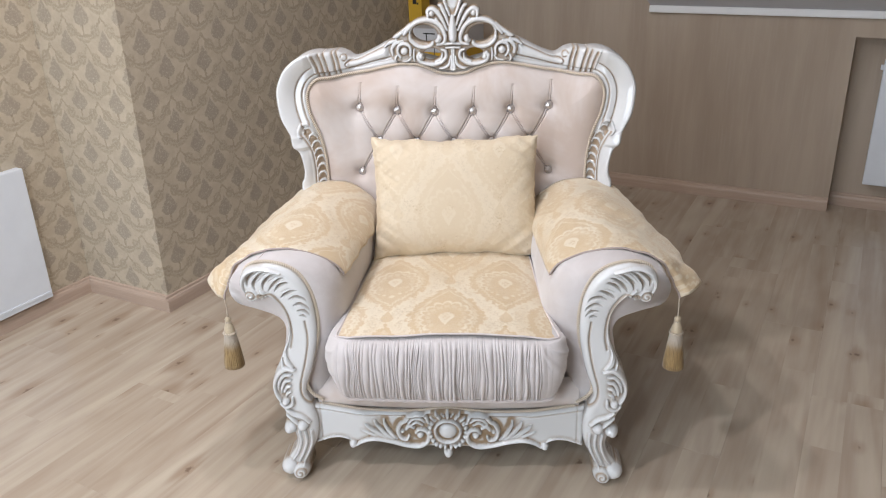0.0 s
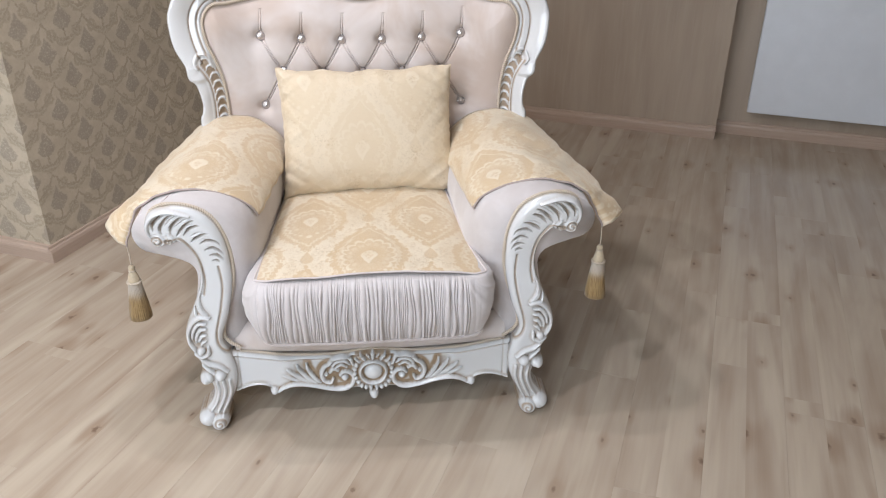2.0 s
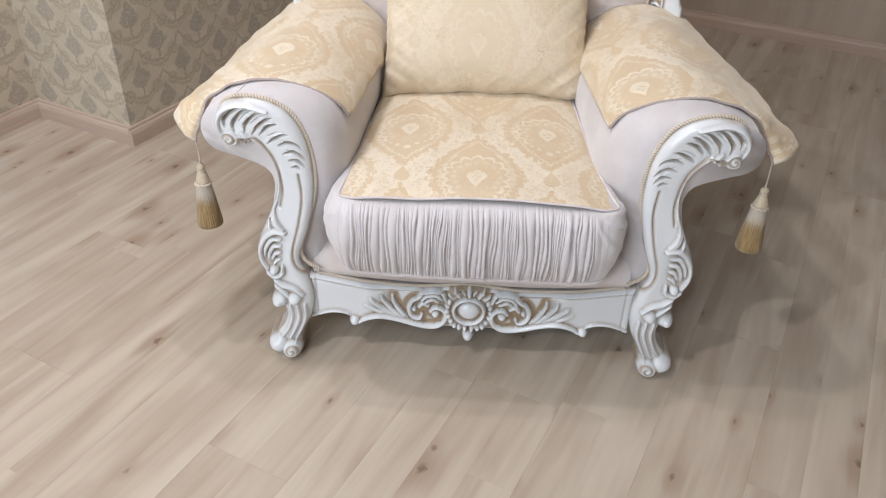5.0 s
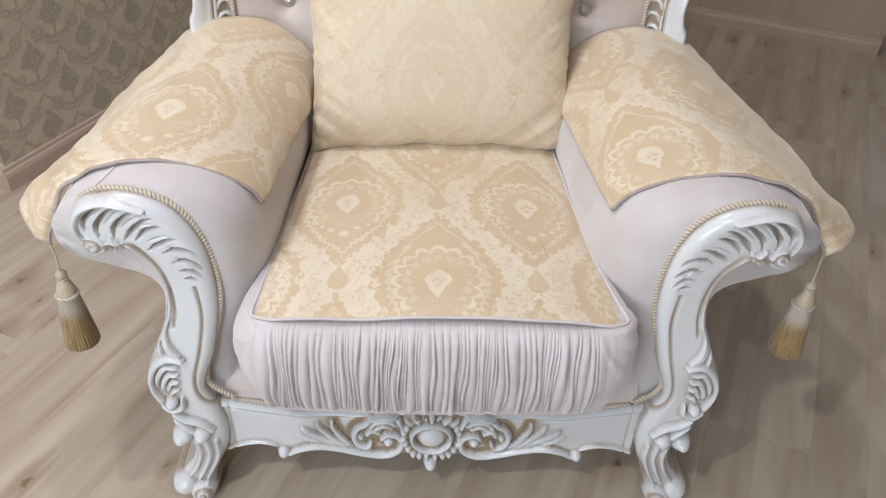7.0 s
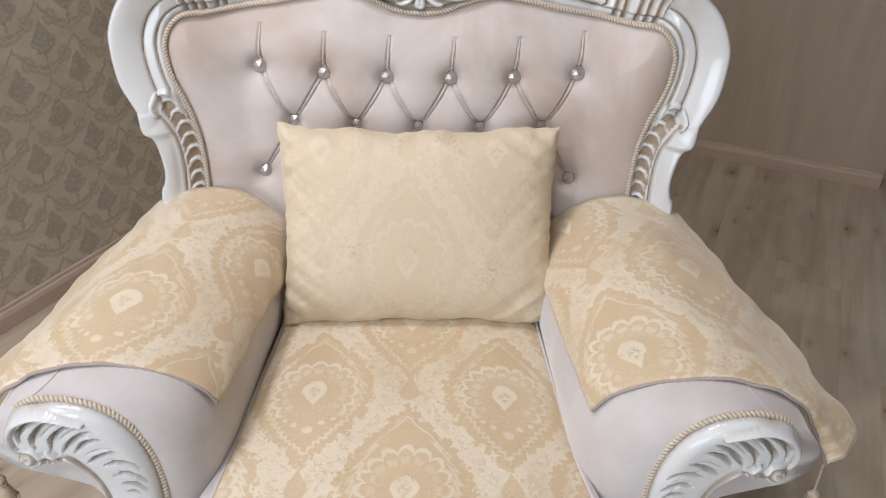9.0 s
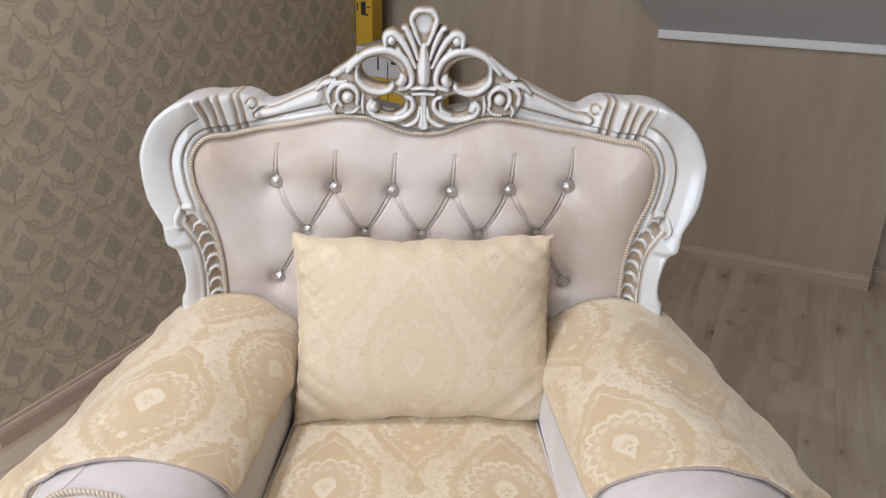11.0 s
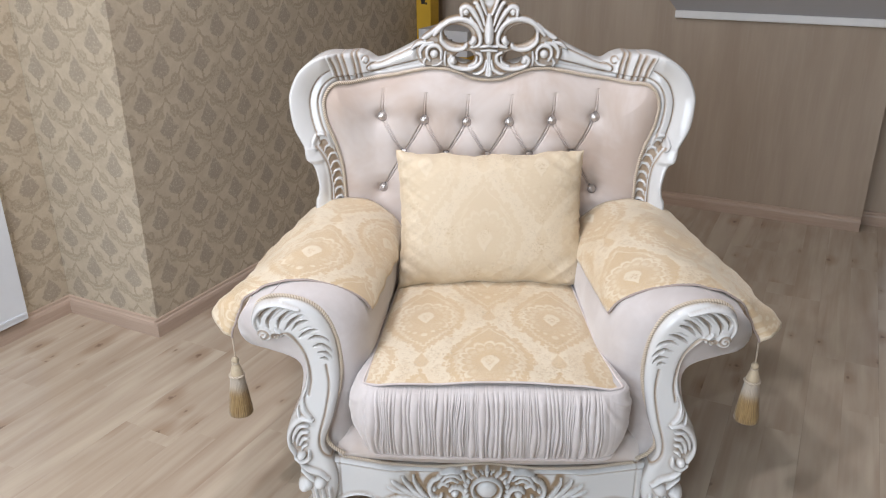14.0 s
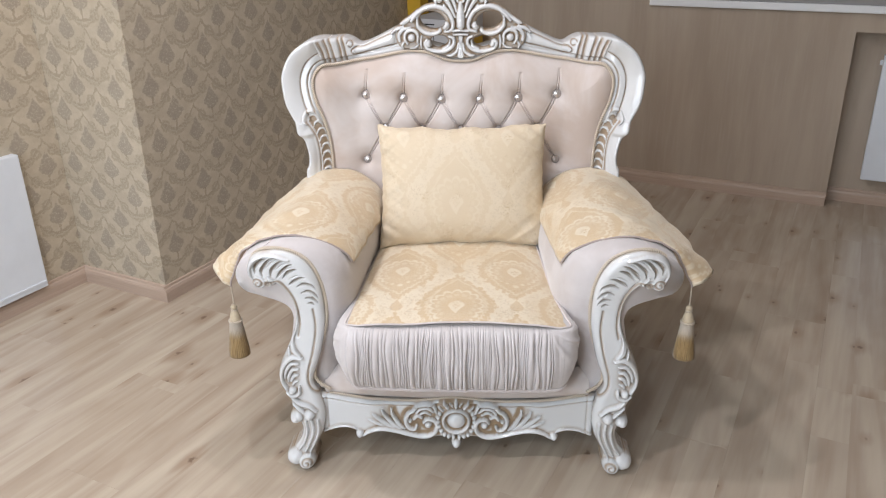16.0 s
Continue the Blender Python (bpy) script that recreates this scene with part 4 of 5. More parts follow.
CARVED = [([(0.408, 0.168, 0.0170), (0.4085, 0.167, 0.0170)], 0.020, "ridge"), ([(0.372, 0.180, 0.0145), (0.3725, 0.179, 0.0145)], 0.022, "ridge"),
          ([(0.380, 0.026, 0.0225), (0.3805, 0.0255, 0.0225)], 0.026, "ridge"), ([(0.413, 0.036, 0.0225), (0.4135, 0.0355, 0.0225)], 0.018, "ridge"),
          ([(0.4095, 0.252, 0.0100), (0.410, 0.2515, 0.0100)], 0.018, "ridge"),
          ([(0.472, 0.540, 0.0170), (0.4725, 0.5395, 0.0170)], 0.010, "ridge"), ([(0.4500, 0.5375, 0.0105), (0.4505, 0.537, 0.0105)], 0.007, "ridge"),
          # rims
          ([(0.462, 0.541, 0.004), (0.432, 0.546, 0.0045), (0.410, 0.527, 0.0045), (0.394, 0.495, 0.0045), (0.386, 0.455, 0.0045), (0.392, 0.415, 0.004)], 0.007, "ridge"),
          ([(0.395, 0.600, 0.0030), (0.440, 0.6120, 0.0042), (0.474, 0.6030, 0.0050), (0.491, 0.581, 0.0056), (0.4925, 0.555, 0.0056), (0.479, 0.533, 0.0052),
            (0.462, 0.530, 0.0046), (0.455, 0.541, 0.0040), (0.462, 0.549, 0.0030)], 0.010, "ridge"),
          ([(0.447, 0.556, 0.0030), (0.436, 0.545, 0.0042), (0.438, 0.531, 0.0042), (0.449, 0.527, 0.0032)], 0.010, "ridge"),
          ([(0.487, 0.545, 0.0030), (0.477, 0.541, 0.0042), (0.471, 0.548, 0.0030)], 0.012, "ridge"),
          # acanthus at the knee
          ([(0.392, 0.415, 0.003), (0.402, 0.392, 0.006), (0.398, 0.366, 0.007), (0.384, 0.350, 0.004)], 0.011, "leaf"),
          ([(0.404, 0.396, 0.003), (0.414, 0.372, 0.005), (0.410, 0.352, 0.004)], 0.010, "ridge"),
          ([(0.380, 0.344, 0.004), (0.402, 0.346, 0.0075), (0.424, 0.328, 0.0070), (0.436, 0.300, 0.0065), (0.435, 0.276, 0.006), (0.424, 0.256, 0.005)], 0.013, "ridge"),
          ([(0.390, 0.328, 0.003), (0.408, 0.326, 0.006), (0.422, 0.306, 0.005), (0.426, 0.286, 0.003)], 0.011, "ridge"),
          ([(0.392, 0.312, 0.003), (0.406, 0.309, 0.0055), (0.416, 0.292, 0.005), (0.418, 0.276, 0.003)], 0.011, "ridge"),
          ([(0.394, 0.295, 0.003), (0.404, 0.292, 0.005), (0.411, 0.279, 0.004)], 0.010, "ridge"),
          ([(0.396, 0.278, 0.003), (0.404, 0.274, 0.0045), (0.408, 0.266, 0.003)], 0.009, "ridge"),
          ([(0.392, 0.262, 0.003), (0.394, 0.244, 0.006), (0.410, 0.236, 0.006), (0.424, 0.244, 0.005)], 0.012, "ridge"),
          # straps down to the foot
          ([(0.410, 0.228, 0.005), (0.394, 0.214, 0.007), (0.372, 0.206, 0.006), (0.354, 0.190, 0.004)], 0.012, "ridge"),
          ([(0.412, 0.210, 0.004), (0.398, 0.198, 0.006), (0.386, 0.186, 0.004)], 0.012, "ridge"),
          ([(0.353, 0.160, 0.004), (0.352, 0.125, 0.0048), (0.361, 0.085, 0.0045), (0.372, 0.052, 0.0035)], 0.008, "ridge"),
          ([(0.369, 0.160, 0.004), (0.367, 0.125, 0.0048), (0.376, 0.085, 0.0045), (0.385, 0.056, 0.0035)], 0.009, "ridge"),
          ([(0.385, 0.156, 0.004), (0.383, 0.125, 0.0048), (0.391, 0.085, 0.0045), (0.402, 0.060, 0.0035)], 0.008, "ridge"),
          ([(0.372, 0.046, 0.004), (0.364, 0.030, 0.005), (0.372, 0.014, 0.004)], 0.016, "ridge")]
# comma-shaped flutes cut into the scroll, from their tips towards the rim
FLUTES = [[(0.478, 0.566), (0.478, 0.582), (0.462, 0.598), (0.450, 0.603)], [(0.461, 0.556), (0.462, 0.574), (0.444, 0.597), (0.428, 0.604)],
          [(0.441, 0.557), (0.438, 0.574), (0.420, 0.592), (0.406, 0.598)], [(0.427, 0.553), (0.415, 0.570), (0.398, 0.584), (0.386, 0.588)],
          [(0.412, 0.553), (0.399, 0.568), (0.385, 0.574), (0.377, 0.575)], [(0.398, 0.536), (0.386, 0.545), (0.370, 0.553), (0.358, 0.554)],
          [(0.379, 0.531), (0.362, 0.538), (0.344, 0.533), (0.336, 0.523)], [(0.370, 0.514), (0.352, 0.519), (0.338, 0.510), (0.331, 0.500)],
          [(0.361, 0.500), (0.347, 0.501), (0.338, 0.494), (0.332, 0.486)], [(0.358, 0.486), (0.348, 0.487), (0.340, 0.482)]]
INCISED = []
for i, f in enumerate(FLUTES):
    taper = (0.0013, 0.0036, 0.0027, 0.0009) if len(f) == 4 else (0.0010, 0.0028, 0.0009)
    INCISED.append(([(x, z, r) for (x, z), r in zip(f, taper)], 0.009, "ridge"))
    if 1 < i < 8:
        INCISED.append(([(x + 0.012, z + 0.005, 0.6 * r) for (x, z), r in zip(f[1:], (0.0016, 0.0026, 0.001))], 0.006, "ridge"))
GROOVES = [spline([(0.322, 0.226), (0.346, 0.236), (0.366, 0.260), (0.368, 0.298), (0.352, 0.36), (0.342, 0.42), (0.346, 0.470)], 6),
           spline([(0.452, 0.538), (0.424, 0.545), (0.402, 0.520), (0.386, 0.480), (0.380, 0.435), (0.386, 0.400)], 6)]
for cx, cz, cr, turn in ((0.472, 0.540, 0.0135, 1), (0.4500, 0.5375, 0.0080, -1), (0.380, 0.028, 0.0150, -1)):
    w = np.linspace(0, 1, 30)
    GROOVES.append(np.stack([cx + turn * cr * (1 - 0.72 * w) * np.cos(8.2 * w - 0.3), cz + cr * (1 - 0.72 * w) * np.sin(8.2 * w - 0.3)], 1))
BALLS = CARVED[:7]


def post_solid(x, z):
    _, s = strokes_field(x, z, BODY + BALLS)
    return np.maximum(s, -z)


def post_height(x, z):
    s = post_solid(x, z)
    e = np.clip(-s / 0.020, 0, 1)
    h = 0.018 * np.sqrt(1 - (1 - e) ** 2)
    knee = np.exp(-(((x - 0.412) / 0.022) ** 2) - (((z - 0.30) / 0.045) ** 2))
    h = h - 0.007 * knee
    up, _ = strokes_field(x, z, CARVED)
    for line in GROOVES:
        h = h - 0.0045 * np.exp(-((line_distance(x, z, line) / 0.0024) ** 2))
    cut, _ = strokes_field(x, z, INCISED)
    return h + up - 1.45 * cut


def post_lie(z):
    """Depth of the post's face and its true height, from the height in the drawing."""
    return 0.002 + 0.007 * smooth(0.0, 0.2, z) + 0.020 * smooth(0.30, 0.50, z), z - 0.015 * smooth(0.04, 0.20, z)


def post_place(x, z, h):
    y, up = post_lie(z)
    return x + 0.008 * (1 - smooth(0.02, 0.12, z)), y - h, up


def post_tone(x, z, h):
    knee = np.exp(-((np.hypot((x - 0.413) / 0.022, (z - 0.300) / 0.044)) ** 4))
    line = np.max([np.exp(-((line_distance(x, z, g) / 0.0026) ** 2)) for g in GROOVES], axis=0)
    up, _ = strokes_field(x, z, CARVED)
    cut, _ = strokes_field(x, z, INCISED)
    return np.max([0.95 * knee * (1 - smooth(0.002, 0.005, up)), 0.85 * line, 0.62 * np.clip(cut / 0.006, 0, 1)], axis=0)


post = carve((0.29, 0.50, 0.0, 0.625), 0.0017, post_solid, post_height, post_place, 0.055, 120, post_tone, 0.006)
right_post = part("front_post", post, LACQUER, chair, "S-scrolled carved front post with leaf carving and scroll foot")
right_post.location.x = 0.008
twin = mirrored(post)
part("front_post", twin, LACQUER, chair)
for side in (1, -1):
    edge = [(0.320, 0.240), (0.348, 0.262), (0.357, 0.290), (0.343, 0.345), (0.323, 0.41), (0.318, 0.47), (0.327, 0.535), (0.352, 0.587), (0.395, 0.615), (0.450, 0.6215), (0.484, 0.606), (0.499, 0.575)]
    cord("arm_cord", [(side * (x - 0.001) + (0.008 if side > 0 else 0), float(post_lie(z)[0]) + 0.004, float(post_lie(z)[1]) + 0.001) for x, z in edge], 0.0048, CORD, chair, "twisted gold cord" if side > 0 else "")

# carved apron
TOPLINE = spline([(-0.4, 0.236), (-0.335, 0.236), (-0.27, 0.226), (-0.213, 0.218), (-0.104, 0.215), (0.0, 0.226), (0.104, 0.215), (0.213, 0.218), (0.27, 0.226), (0.335, 0.236), (0.4, 0.236)], 6)
LOWLINE = spline([(0.0, 0.112), (0.05, 0.108), (0.082, 0.104), (0.115, 0.110), (0.155, 0.121), (0.20, 0.127), (0.228, 0.124), (0.240, 0.120), (0.252, 0.122), (0.263, 0.129), (0.285, 0.134), (0.31, 0.131), (0.335, 0.121), (0.36, 0.113), (0.4, 0.110)], 6)
APRON = [
    ([(0.0, 0.164, 0.0225), (0.0005, 0.164, 0.0225)], 0.014, "ridge"),
    ([(0.0, 0.094, 0.0135), (0.0, 0.0935, 0.0135)], 0.016, "ridge"),
    ([(0.250, 0.118, 0.0125), (0.2505, 0.1175, 0.0125)], 0.014, "ridge"),
    ([(0.072, 0.149, 0.0095), (0.0725, 0.1485, 0.0095)], 0.016, "ridge"),
    ([(0.084, 0.156, 0.004), (0.074, 0.166, 0.005), (0.058, 0.162, 0.006), (0.050, 0.146, 0.006), (0.056, 0.124, 0.0065), (0.080, 0.113, 0.007), (0.115, 0.117, 0.007),
      (0.154, 0.128, 0.007), (0.195, 0.135, 0.0075), (0.222, 0.128, 0.006), (0.240, 0.116, 0.005)], 0.013, "ridge"),
    ([(0.254, 0.124, 0.003), (0.266, 0.136, 0.0042), (0.287, 0.140, 0.0045), (0.312, 0.136, 0.0045), (0.345, 0.124, 0.004)], 0.007, "ridge"),
    ([(0.050, 0.186, 0.004), (0.058, 0.206, 0.006), (0.078, 0.214, 0.007), (0.098, 0.206, 0.007), (0.110, 0.190, 0.006)], 0.013, "ridge"),
    ([(0.058, 0.186, 0.003), (0.072, 0.198, 0.005), (0.090, 0.196, 0.005), (0.102, 0.184, 0.004)], 0.011, "ridge"),
    ([(0.066, 0.178, 0.003), (0.080, 0.186, 0.004), (0.092, 0.180, 0.004)], 0.010, "ridge"),
    ([(0.088, 0.170, 0.004), (0.100, 0.176, 0.006), (0.108, 0.166, 0.005)], 0.012, "ridge"),
    ([(0.110, 0.190, 0.005), (0.122, 0.182, 0.006), (0.130, 0.162, 0.0065), (0.124, 0.140, 0.006), (0.108, 0.134, 0.005), (0.102, 0.144, 0.004)], 0.013, "ridge"),
    ([(0.118, 0.160, 0.0055), (0.1185, 0.1595, 0.0055)], 0.014, "ridge"),
    ([(0.134, 0.134, 0.003), (0.150, 0.152, 0.006), (0.164, 0.178, 0.005), (0.166, 0.194, 0.003)], 0.011, "leaf"),
    ([(0.142, 0.132, 0.003), (0.164, 0.150, 0.006), (0.184, 0.176, 0.005), (0.190, 0.190, 0.003)], 0.011, "leaf"),
    ([(0.152, 0.132, 0.003), (0.178, 0.148, 0.006), (0.204, 0.170, 0.005), (0.214, 0.180, 0.003)], 0.010, "leaf"),
    ([(0.168, 0.136, 0.003), (0.196, 0.148, 0.005), (0.224, 0.162, 0.003)], 0.008, "leaf"),
    ([(0.0, 0.206, 0.004), (0.0, 0.216, 0.006), (0.0, 0.224, 0.003)], 0.012, "ridge"),
    ([(0.009, 0.208, 0.003), (0.015, 0.218, 0.003)], 0.010, "ridge"),
    ([(0.020, 0.202, 0.0035), (0.027, 0.212, 0.005), (0.031, 0.219, 0.003)], 0.012, "ridge"),
    ([(0.034, 0.193, 0.003), (0.043, 0.202, 0.004)], 0.010, "ridge"),
]
for k in range(40):
    a, b = 2 * np.pi * k / 40, 2 * np.pi * (k + 1) / 40
    if np.cos(a) > -0.16:
        APRON.append(([(0.033 * np.cos(a), 0.164 + 0.033 * np.sin(a), 0.0042), (0.033 * np.cos(b), 0.164 + 0.033 * np.sin(b), 0.0042)], 0.013, "ridge"))
for k in range(8):
    a = -np.pi / 2 + 0.16 + k * 0.27
    APRON.append(([(0.0475 * np.cos(a), 0.161 + 0.050 * np.sin(a), 0.0062), (0.0478 * np.cos(a), 0.161 + 0.0503 * np.sin(a), 0.0062)], 0.013, "ridge"))


def apron_solid(x, z):
    a = np.abs(x)
    s = np.maximum(z - np.interp(x, TOPLINE[:, 0], TOPLINE[:, 1]), np.interp(a, LOWLINE[:, 0], LOWLINE[:, 1]) - z)
    balls = np.minimum(np.hypot(a, z - 0.094) - 0.0135, np.hypot(a - 0.250, z - 0.118) - 0.0125)
    _, field = strokes_field(a, z, APRON[3:12] + APRON[20:])
    return np.maximum(np.minimum(np.minimum(s, balls), field), a - 0.350)


def apron_height(x, z):
    a = np.abs(x)
    s = apron_solid(x, z)
    h = 0.006 - 0.010 * (1 - np.clip(-s / 0.009, 0, 1)) ** 2
    up, _ = strokes_field(a, z, APRON)
    bed = 0.006 * (1 - smooth(0.17, 0.215, a)) * smooth(0.03, 0.05, a) * np.clip(-s / 0.01, 0, 1)
    top = np.interp(x, TOPLINE[:, 0], TOPLINE[:, 1]) - z
    h = h + 0.004 * np.exp(-(((top - 0.006) / 0.004) ** 2)) - 0.003 * np.exp(-(((top - 0.0135) / 0.002) ** 2))
    joint = 0.004 * np.exp(-(((a - 0.331) / 0.0012) ** 2))
    return h - bed + up - joint


def apron_tone(x, z, h):
    a = np.abs(x)
    up, _ = strokes_field(a, z, APRON)
    ground = smooth(0.037, 0.045, a) * (1 - smooth(0.16, 0.20, a)) * (up < 0.0045) * smooth(0.109, 0.118, z) * (1 - smooth(0.205, 0.213, z))
    crown = (a < 0.045) * (up < 0.002) * (z > 0.198)
    _, off = strokes_field(a, z, APRON)
    bead = 0.55 * np.exp(-(((np.interp(a, LOWLINE[:, 0], LOWLINE[:, 1]) + 0.0115 - z) / 0.0016) ** 2)) * smooth(0.262, 0.272, a)
    rim = 0.3 * np.exp(-(((np.interp(x, TOPLINE[:, 0], TOPLINE[:, 1]) - 0.0135 - z) / 0.0016) ** 2)) * smooth(0.05, 0.09, a)
    joint = 0.4 * np.exp(-(((a - 0.331) / 0.0012) ** 2))
    return np.max([np.maximum(1.0 * ground, 0.9 * crown) * (1 - smooth(0.007, 0.014, off)), bead, rim, joint], axis=0)


def apron_place(x, z, h):
    return x, 0.020 - 0.004 * (1 - (x / 0.34) ** 2) - h, z - 0.026


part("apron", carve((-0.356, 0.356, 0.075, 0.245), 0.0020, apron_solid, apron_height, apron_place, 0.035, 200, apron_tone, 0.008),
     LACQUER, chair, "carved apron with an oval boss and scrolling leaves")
cord("apron_cord", [apron_place(x, np.interp(x, TOPLINE[:, 0], TOPLINE[:, 1]) + 0.003, -0.002) for x in np.linspace(-0.325, 0.325, 21)], 0.0036, CORD, chair, "thin gold cord")

# upholstered base below the loose cushion
bm = block(-0.345, 0.345, 0.040, 0.70, 0.13, 0.232, 0.012, 3)
base = part("seat_base", bm_mesh("seat_base", bm, True), VELVET, chair)
X, T = np.meshgrid(np.linspace(-0.335, 0.335, 60), np.linspace(0, 1, 12), indexing="ij")
swell = np.sin(np.pi * T)
P = np.stack([X, 0.040 + 0.030 * T - 0.030 * swell**0.6 - 0.006 * (1 - (X / 0.34) ** 2), 0.190 + 0.068 * T + 0.010 * (np.abs(X) / 0.34) ** 2], -1)
# browner velvet carries the shade below the cushion
part("front_roll", sheet(P), VELVET_SHADED, chair, "padded velvet roll above the apron")

# unseen dark sheet, added to deepen the shade beneath the chair
part("under_seat_dark", block(-0.33, 0.33, 0.045, 0.69, 0.112, 0.1295), DARK, chair, "unseen dark sheet added under the seat to deepen the shade")

# rear legs
for side in (1, -1):
    profile = [(0.022, 0.0), (0.026, 0.02), (0.024, 0.06), (0.030, 0.12), (0.034, 0.20)]
    leg = part("rear_leg", turned(profile, 16), LACQUER, chair)
    leg.location = (side * 0.34, 0.66, 0)

# upholstered arms, lofted from the post to the back
ARM_FRONT = [(0.330, 0.22), (0.348, 0.27), (0.350, 0.30), (0.337, 0.36), (0.324, 0.42), (0.322, 0.48), (0.333, 0.54), (0.358, 0.583), (0.400, 0.608), (0.450, 0.614),
             (0.490, 0.605), (0.520, 0.582), (0.532, 0.548), (0.515, 0.510), (0.465, 0.492), (0.400, 0.462), (0.402, 0.40), (0.425, 0.34), (0.436, 0.29), (0.412, 0.22)]
ARM_MID = [(0.300, 0.22), (0.300, 0.27), (0.296, 0.31), (0.284, 0.37), (0.266, 0.43), (0.262, 0.49), (0.265, 0.540), (0.288, 0.585), (0.342, 0.617), (0.412, 0.627),
           (0.482, 0.612), (0.518, 0.588), (0.534, 0.548), (0.520, 0.506), (0.468, 0.484), (0.412, 0.455), (0.410, 0.40), (0.410, 0.34), (0.410, 0.29), (0.408, 0.22)]
ARM_REAR = [(0.272, 0.220), (0.270, 0.270), (0.262, 0.310), (0.252, 0.370), (0.240, 0.430), (0.233, 0.490), (0.232, 0.518), (0.252, 0.568), (0.310, 0.607), (0.372, 0.618),
            (0.428, 0.608), (0.462, 0.572), (0.454, 0.538), (0.432, 0.528), (0.415, 0.498), (0.410, 0.460), (0.410, 0.400), (0.410, 0.340), (0.410, 0.290), (0.408, 0.220)]


ARM_Y = 0.030


def arm_section(y, n=64):
    sec = arm_shape(y - ARM_Y * (1 - smooth(0.1, 0.6, y)), n)
    sec[:, 1] -= 0.013 * (1 - smooth(0.08, 0.40, y)) * smooth(0.22, 0.40, sec[:, 1])
    return sec


def arm_shape(y, n=64):
    f, m, r = (resample(spline(s, 6), n) for s in (ARM_FRONT, ARM_MID, ARM_REAR))
    if y < 0.085:
        k = np.sqrt(np.clip(y / 0.085, 0, 1) * (2 - np.clip(y / 0.085, 0, 1)))
        return f * (1 - k) + m * k
    k = (y - 0.085) / 0.555
    return m * (1 - k) + r * k


for side in (1, -1):
    ys = np.r_[0.0, 0.004, 0.010, 0.018, 0.028, 0.040, 0.055, 0.070] + ARM_Y
    ys = np.r_[ys, np.linspace(0.12, 0.68, 24)]
    P = np.array([[(side * x, y, z) for x, z in arm_section(y)] for y in ys])
    press = smooth(0.20, 0.34, P[:, :, 2]) * (1 - smooth(0.46, 0.56, P[:, :, 2])) * smooth(0.05, 0.16, P[:, :, 1]) * (np.abs(P[:, :, 0]) < 0.36)
    P[:, :, 0] -= side * (0.019 if side > 0 else 0.009) * press
    if side > 0:
        P[:, :, 0] += 0.008 * (1 - smooth(0.03, 0.30, P[:, :, 1])) * (P[:, :, 0] > 0.30)
    P = P if side < 0 else P[::-1]
    bm = bmesh.new()
    bm.from_mesh(sheet(P))
    bm.verts.ensure_lookup_table()
    n = P.shape[1]
    rim = [bm.verts[(0 if side < 0 else len(ys) - 1) * n + i] for i in range(n)]
    bm.faces.new(rim)
    bmesh.ops.recalc_face_normals(bm, faces=bm.faces)
    part("arm", bm_mesh("arm", bm, True), VELVET, chair, "padded rolled arm in blush velvet" if side > 0 else "")
    # short seams across the roll of the arm
    for a, b in ((0.455, 0.06), (0.505, 0.075)):
        sec = arm_section(0.055 + ARM_Y)
        i = int(np.argmin(np.hypot(sec[:, 0] - a, sec[:, 1] - (0.602 if a < 0.47 else 0.572))))
        line = [(side * (arm_section(y)[i][0] + 0.0005), y, arm_section(y)[i][1] + 0.0005) for y in np.linspace(0.006, b, 6) + ARM_Y]
        part("seam", tube(line, 0.0016, 6), PIPING, chair)

# loose seat cushion: damask top, ruched front, piping
cushion = part("seat_cushion", bm_mesh("seat_cushion", block(-0.255, 0.255, 0.030, 0.63, 0.256, 0.428, 0.030, 4), True), VELVET, chair, "thick loose seat cushion")
for v in cushion.data.vertices:
    v.co.x *= 1 - 0.11 * np.clip(v.co.y / 0.6, 0, 1)

SEAT_Y = -0.023


def seat_edge(s, y):
    """Half width of the damask panel; its right side is drawn in behind the front corner."""
    wide = 0.262 - 0.030 * np.clip(y / 0.45, 0, 1) + 0.010 * np.exp(-((y - SEAT_Y) / 0.05)) - 0.004 * np.exp(-((y - SEAT_Y) / 0.006))
    return s * wide + 0.007 * np.exp(-((y - SEAT_Y) / 0.06)) - 0.007 * np.maximum(s, 0) * smooth(0.03, 0.16, y)


def seat_top(s, y):
    dome = (1 - np.abs(s) ** 3.0) * (1 - np.abs((y - 0.28) / 0.33) ** 3.0)
    lip = (0.005 + 0.004 * np.sin(s * 4.0 + 1.0) - 0.006 * np.abs(s) ** 6) * np.exp(-(((y - SEAT_Y) / 0.05) ** 2))
    sag = 0.0016 * np.sin(11 * s + 5 * y) * np.sin(17 * y + 2 * s)
    return 0.4310 + 0.028 * np.clip(dome, 0, 1) ** 0.7 + lip + sag * (1 - s**4)


nu, nv = 90, 100
S, Y = np.meshgrid(np.linspace(-1, 1, nu), SEAT_Y + 0.653 * np.linspace(0, 1, nv) ** 1.6, indexing="ij")
X = seat_edge(S, Y)
bow = (-0.004 - 0.006 * (1 - S**2)) * np.exp(-(((Y - SEAT_Y) / 0.08) ** 2))
P = np.stack([X, Y + bow, seat_top(S, Y)], -1)
part("seat_panel", sheet(P, np.stack([X - 0.002, Y - 0.044], -1)), DAMASK, cushion, "cream and gold damask seat panel")
ys = SEAT_Y + 0.623 * np.linspace(0, 1, 40) ** 2.2
